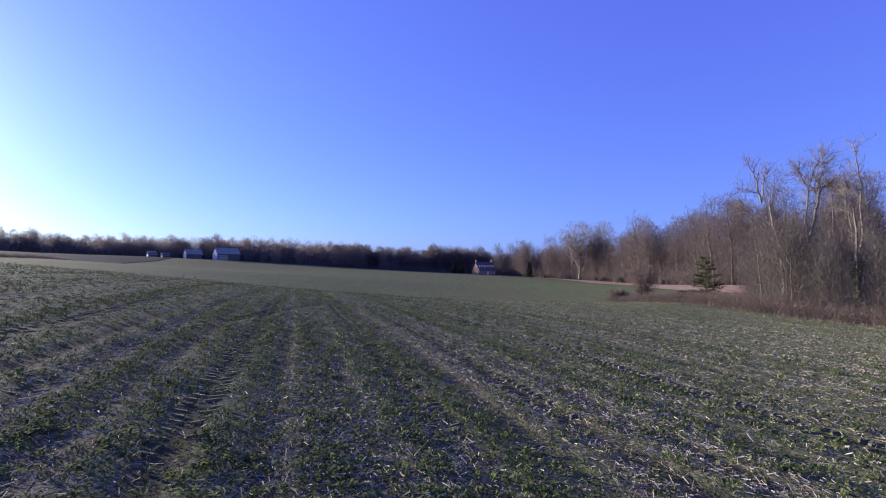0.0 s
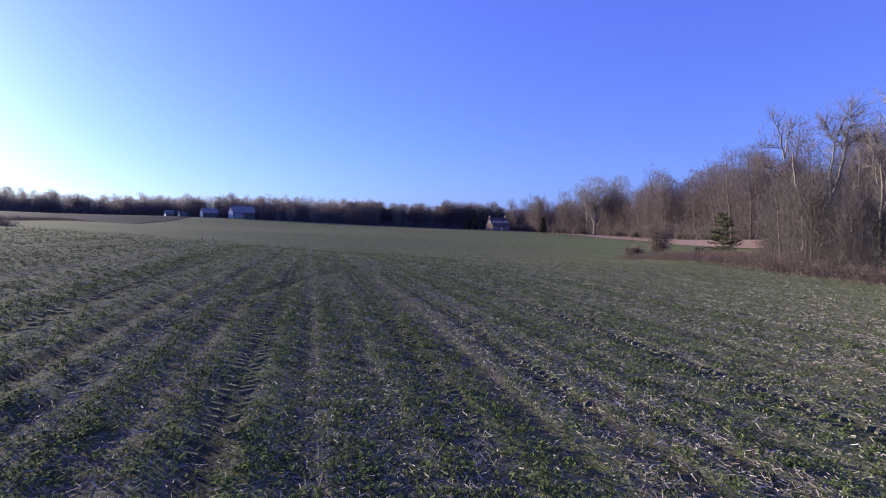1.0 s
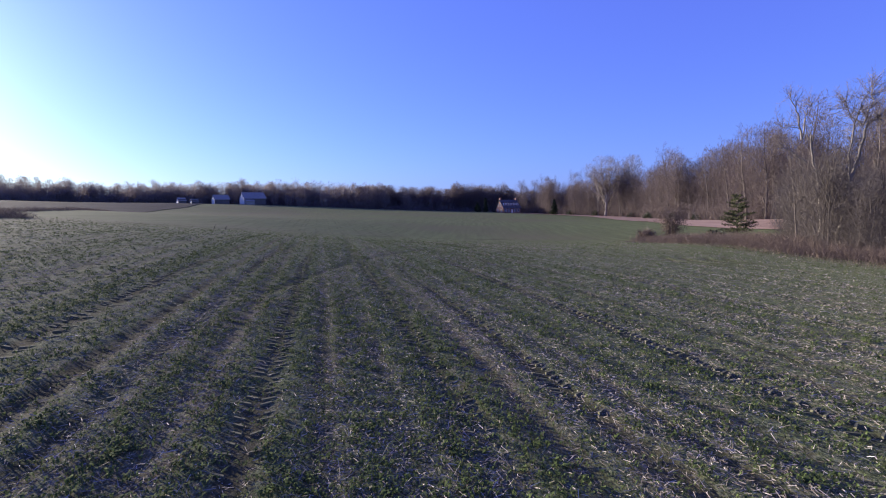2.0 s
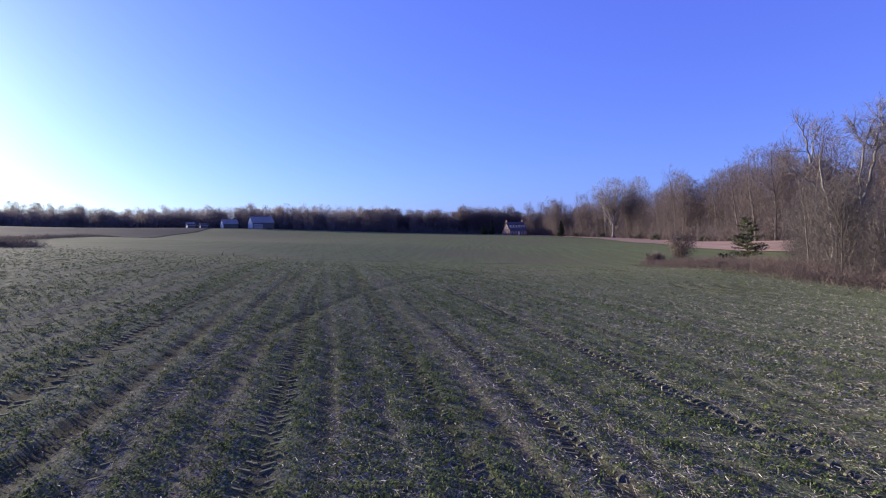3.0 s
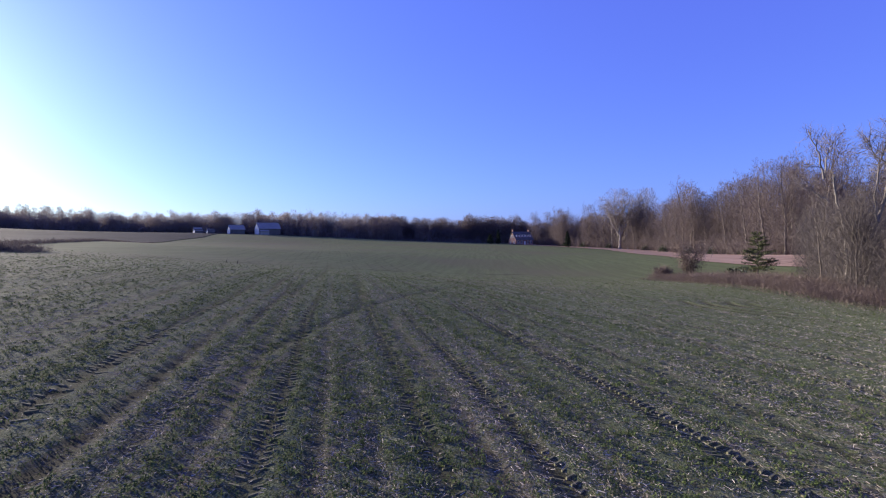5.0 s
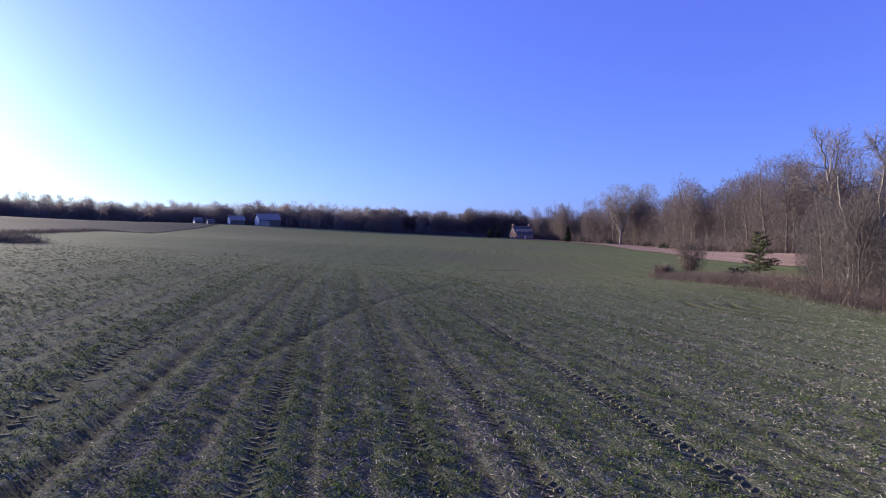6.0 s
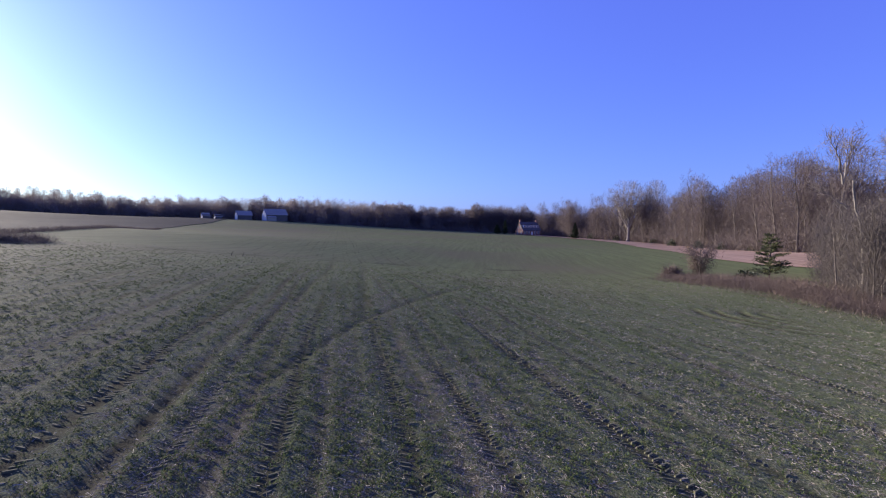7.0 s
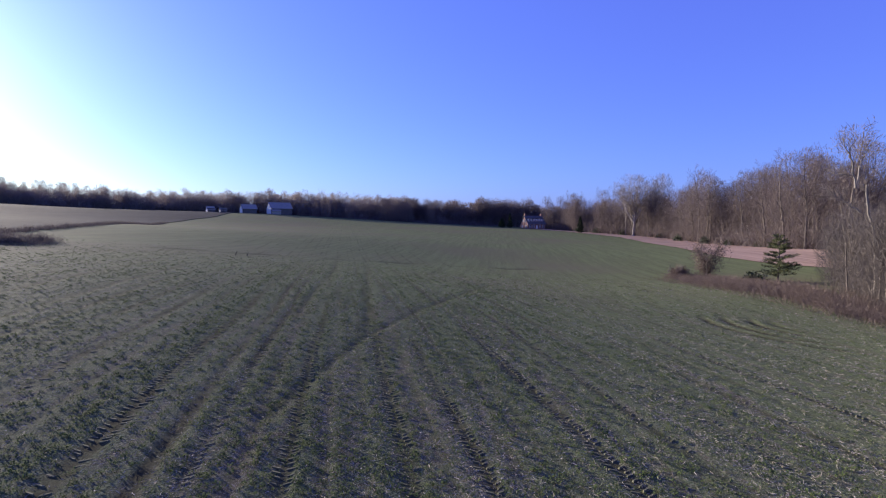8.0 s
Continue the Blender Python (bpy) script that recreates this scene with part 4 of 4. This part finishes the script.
def barn(name, x, y, turn, L, D, E, Rg, front, label, lean_to=False):
    root = new(name)
    part("wall", gable_walls(L, D, E, Rg, front), root, "weathered board walls")
    roof = part("roof", roof_mesh(L, D, E, Rg, METAL_ROOF, 0.4, 0.08), root, "pale metal roof")
    h = Heap()
    ring = [(-D / 2 + 0.3, 0.3), (D / 2 - 0.3, 0.3), (D / 2 - 0.3, E - 0.1), (0.0, Rg - 0.45), (-D / 2 + 0.3, E - 0.1)]
    v = [(-L / 2 - 0.06, y0, z0) for y0, z0 in ring] + [(-L / 2 - 0.004, y0, z0) for y0, z0 in ring]
    h.add(v, [(0, 2, 1), (0, 4, 2), (2, 4, 3), (5, 6, 7), (5, 7, 9), (7, 8, 9)])
    h.add(v, [(i, (i + 1) % 5, (i + 1) % 5 + 5, i + 5) for i in range(5)])
    part("gable_cladding", h.mesh("gable_cladding", WHITE), root, "white painted gable boards")
    k = max(2, int(L / 4))
    for i in range(k):
        cx = -L / 2 + (i + 0.5) * L / k
        g = Heap()
        g.box(cx - 1.1, -D / 2 - 0.08, 0.0, cx + 1.1, -D / 2 - 0.004, 2.4)
        part("barn_door", g.mesh("barn_door", BOARD), root)
    g = Heap()
    g.box(-L / 2 - 0.3, -0.12, Rg + 0.05, L / 2 + 0.3, 0.12, Rg + 0.13)
    part("ridge_cap", g.mesh("ridge_cap", METAL_ROOF), roof)
    if lean_to:
        a, b = -L / 2 + 0.1, -D / 2 - 0.09
        h = Heap()
        for x0, y0, x1, y1 in ((a, b - 2.4, a + 5.0, b - 2.28), (a, b - 2.28, a + 0.12, b), (a + 4.88, b - 2.28, a + 5.0, b)):
            h.box(x0, y0, 0.0, x1, y1, 2.2)
        shed = part("lean_to", h.mesh("lean_to", STONE), root, "pale lean-to")
        h = Heap()
        v = [(a - 0.2, b - 2.7, 2.21), (a + 5.2, b - 2.7, 2.21), (a + 5.2, b, 3.1), (a - 0.2, b, 3.1)]
        v += [(p, q, r + 0.1) for p, q, r in v]
        h.add(v, [(0, 1, 2, 3), (7, 6, 5, 4), (0, 4, 5, 1), (1, 5, 6, 2), (2, 6, 7, 3), (3, 7, 4, 0)])
        part("lean_to_roof", h.mesh("lean_to_roof", METAL_ROOF), shed)
    root.matrix_basis = pose(x, y, float(land(x, y)) - 0.15, 0, 0, turn)
    return tagged(root, label, "barn")


brick_house(23.2, 297.0, 30)
barn("barn", -133.0, 291.1, 43, 12.8, 9.5, 4.0, 7.6, BOARD, "long weathered barn with a pale metal roof and a lean-to", True)
barn("barn", -150.0, 284.8, 43, 8.3, 7.0, 3.0, 5.6, BOARD, "smaller weathered barn with a pale metal roof")
barn("shed", -161.5, 263.5, 50, 3.8, 3.4, 1.8, 3.4, BOARD, "small shed with a pale roof under the trees")
barn("shed", -157.3, 269.2, 50, 3.4, 3.0, 1.6, 2.7, BOARD, "low shed with a pale roof under the trees")


# ---- crop and residue on the near ground ----
def wedge(rng, n, r0, r1, power):
    """Places in the part of the field before the drone, closer together near it."""
    q = rng.random(n)
    k = 2 - power
    r = (r0 ** k + q * (r1 ** k - r0 ** k)) ** (1 / k)
    a = np.radians(-51 + 97 * rng.random(n))
    return r * np.sin(a), r * np.cos(a), r


def all_round(rng, n, reach=9.0):
    """Places under and behind the start, outside the wedge."""
    x, y = (rng.random(n) * 2 - 1) * reach, (rng.random(n) * 2 - 1) * reach
    r, a = np.hypot(x, y), np.degrees(np.arctan2(x, y))
    keep = (rng.random(n) < 1.6 - 1.5 * r / reach) & (r < reach) & ((r < 2.3) | (a < -51) | (a > 46))
    return x[keep], y[keep], r[keep]


def green_band(x, y):
    v, u = across(x, y)
    v = v + 0.8
    b = 0.5 + 0.14 * np.sin(v * 8.27) + 0.08 * np.sin(v * 3.1 + 1.3) + 0.08 * np.sin(v * 1.35 + 0.4)
    patch = np.array([noise.noise(Vector((a * 0.35, c * 0.12, 0.0))) for a, c in zip(v, u)])
    b = b + 0.45 * patch
    for c, w in ((1.75, 0.35), (-1.9, 0.4), (4.2, 0.3), (6.5, 0.5), (11.0, 0.6), (-5.3, 0.5)):
        b = b + 0.5 * np.exp(-((v - 0.8 - c) / w) ** 2)
    for c, w, d in TRACKS:
        b = b - 0.55 * np.exp(-((v - 0.8 - c) / (w * 0.7)) ** 2)
    return b


def surface(x, y, r):
    a = np.degrees(np.arctan2(x, y))
    fine = np.clip((104 - r) / 30, 0, 1) * np.clip((r - 1.6) / 0.8, 0, 1) * np.clip((55 - np.abs(a + 3)) / 4, 0, 1)
    return land(x, y) + fine * relief(x, y)


def crop_plants():
    rng = np.random.default_rng(301)
    x, y, r = wedge(rng, 170000, 2.3, 75, 0.98)
    x2, y2, r2 = all_round(rng, 30000)
    x, y, r = np.append(x, x2), np.append(y, y2), np.append(r, r2)
    keep = rng.random(len(x)) < np.clip(0.16 + green_band(x, y) * 0.62 - 0.2 * np.clip(x / 5, 0, 1), 0.15, 1) * np.clip((75 - r) / 60, 0, 1) * (1 - 0.6 * np.clip(wheels(x, y)[1], 0, 1))
    x, y, r = x[keep], y[keep], r[keep]
    z = surface(x, y, r)
    blades = 5
    n = len(x)
    size = np.repeat(0.034 + 0.05 * rng.random(n), blades)
    at = np.repeat(np.stack([x, y, z], -1), blades, 0) + rng.normal(size=(n * blades, 3)) * np.array([0.035, 0.035, 0.004])
    a = rng.random(n * blades) * 6.28
    out = np.stack([np.cos(a), np.sin(a), np.zeros_like(a)], -1)
    side = np.stack([-np.sin(a), np.cos(a), np.zeros_like(a)], -1)
    w = (size * (0.09 + 0.07 * rng.random(n * blades)) * (1 + 0.028 * np.repeat(r, blades)))[:, None]
    up = np.array([[0, 0, 1.0]])
    reach = (0.3 + 0.7 * rng.random(n * blades))[:, None] * size[:, None]
    mid = at + out * reach * 0.5 + up * size[:, None] * 0.62
    tip = at + out * reach * 1.35 + up * size[:, None] * (0.15 + 0.6 * rng.random((n * blades, 1)))
    v = np.stack([at, mid - side * w, mid + side * w, tip], 1).reshape(-1, 3)
    k = np.arange(n * blades)[:, None] * 4
    f = np.concatenate([k + [0, 1, 2], k + [1, 3, 2]])
    tagged(new("crop_plants", mesh_of("crop_plants", v, f, CROP)), "small green winter crop plants in loose rows", "crop", kind="stuff")


def straw_strips(x, y):
    """Where the combine left its residue: strips along the rows, broken up."""
    v, u = across(x, y)
    wave = 0.5 + 0.32 * np.sin(v * 2.15 + 0.6) + 0.22 * np.sin(v * 4.9 + 1.9)
    patch = np.array([noise.noise(Vector((a * 0.5, c * 0.10, 3.0))) for a, c in zip(v, u)])
    return np.clip(wave + 0.55 * patch + 0.1, 0.28, 1.0)


def straw_litter():
    rng = np.random.default_rng(302)
    x, y, r = wedge(rng, 660000, 2.3, 66, 0.98)
    x2, y2, r2 = all_round(rng, 60000)
    x, y, r = np.append(x, x2), np.append(y, y2), np.append(r, r2)
    keep = rng.random(len(x)) < np.clip(0.86 - green_band(x, y) * 0.55 + 0.34 * np.clip((x + 4) / 5, 0, 1) - 0.10 * (x < -6), 0.15, 1) * straw_strips(x, y) * np.clip((66 - r) / 52, 0, 1) * (1 - 0.6 * np.clip(wheels(x, y)[1], 0, 1))
    x, y, r = x[keep], y[keep], r[keep]
    n = len(x)
    z = surface(x, y, r) + 0.008 + 0.03 * rng.random(n)
    ln = (0.012 + 0.045 * rng.random(n) ** 2) * (1 + 0.006 * r)
    a = rng.random(n) * 6.28
    way = np.stack([np.cos(a), np.sin(a), rng.normal(size=n) * 0.3], -1)
    side = unit(np.cross(way, rng.normal(size=(n, 3)))) * ((0.0013 + 0.0023 * rng.random(n) ** 2) * (1 + 0.022 * r))[:, None]
    c = np.stack([x, y, z], -1)
    p0, p1 = c - way * ln[:, None], c + way * ln[:, None]
    v = np.stack([p0 - side, p0 + side, p1 + side * 0.7, p1 - side * 0.7], 1).reshape(-1, 3)
    f = np.arange(n)[:, None] * 4 + [0, 1, 2, 3]
    tagged(new("straw_litter", mesh_of("straw_litter", v, f, STRAW)), "pale straw and stalk litter strewn between the rows", "straw", kind="stuff")


# tracks with a clear tread: place across the rows, half width, from, to along the rows, strength
TREADS = [(5.85, 0.27, 2.8, 26.0, 0.95), (7.9, 0.22, 2.8, 26.0, 0.5), (1.55, 0.24, 4.0, 24.0, 0.8), (-0.75, 0.22, 4.2, 24.0, 0.9), (9.9, 0.24, 4.2, 26.0, 0.6), (-2.45, 0.2, 5.6, 24.0, 0.6),
          (-4.45, 0.26, 4.0, 24.0, 0.6), (3.05, 0.22, 4.0, 26.0, 0.7), (12.2, 0.22, 6.0, 26.0, 0.5), (15.0, 0.22, 8.0, 26.0, 0.5), (-7.4, 0.24, 6.0, 20.0, 0.5)]


def tread_marks():
    """Clods of soil and crop pressed up between the tyre lugs, in two slanted rows along the clearest tracks."""
    rng = np.random.default_rng(303)
    heap = Heap()

    def at(v, q, lift):
        x = v * math.cos(ROW_TURN) - q * math.sin(ROW_TURN)
        y = v * math.sin(ROW_TURN) + q * math.cos(ROW_TURN)
        return np.stack([x, y, land(x, y) + lift], -1)
    for c, w, u_from, u_to, strength in TREADS:
        u = np.arange(u_from, u_to, 0.18)
        for side in (-1, 1):
            uu = u + 0.06 * side + rng.normal(size=len(u)) * 0.025
            keep = rng.random(len(uu)) < np.clip(strength + 0.25 * np.sin(uu * 0.37 + c) + 0.2 * np.sin(uu * 1.3 + 2 * c), 0.1, 0.95) * np.clip((u_to - uu) / 5, 0, 1)
            uu = uu[keep]
            n = len(uu)
            vv = c - (0.10 * np.sin(uu * 0.15 + 0.7) + 0.05 * np.sin(uu * 0.43)) + rng.normal(size=n) * 0.02
            a0, a1 = vv + side * 0.03, vv + side * w * (0.8 + 0.4 * rng.random(n))
            u0, u1 = uu, uu + 0.08
            h = (0.010 + 0.022 * rng.random(n)) * (0.6 + 0.4 * strength) - 0.006
            t = 0.026 + 0.018 * rng.random(n)
            p = [at(a0, u0 - t, -0.1), at(a1, u1 - t, -0.1), at(a1, u1 + t, -0.1), at(a0, u0 + t, -0.1),
                 at(a0 * 0.85 + a1 * 0.15, u0 - 0.01, h), at(a0 * 0.15 + a1 * 0.85, u1 - 0.01, h * 0.9),
                 at(a0 * 0.15 + a1 * 0.85, u1 + 0.02, h * 0.8), at(a0 * 0.85 + a1 * 0.15, u0 + 0.02, h)]
            v = np.stack(p, 1).reshape(-1, 3)
            k = np.arange(n)[:, None] * 8
            heap.add(v, np.concatenate([k + [0, 1, 5, 4], k + [1, 2, 6, 5], k + [2, 3, 7, 6], k + [3, 0, 4, 7], k + [4, 5, 6, 7]]))
    tagged(new("tread_marks", heap.mesh("tread_marks", SOIL)), "ridges of soil pressed by tractor tyres", "soil", kind="stuff")


def dead_stalk(name, x, y, lean, height):
    """A broken stalk standing in the crop."""
    heap = Heap()
    tube(heap, [(0, 0, -0.1), (lean * 0.4, 0, height * 0.5), (lean, 0.05, height)], (0.045, 0.04, 0.02), 5)
    root = new(name, heap.mesh(name, BARK))
    root.matrix_basis = pose(x, y, float(land(x, y)))
    return tagged(root, "dark broken stalk standing in the crop", "stalk", group="stalks in the crop")


crop_plants()
straw_litter()
tread_marks()
for x, y, lean, height in [(-30.3, 55.4, 0.25, 0.5), (-29.1, 55.8, 0.18, 0.45)]:
    dead_stalk("dead_stalk", x, y, lean, height)
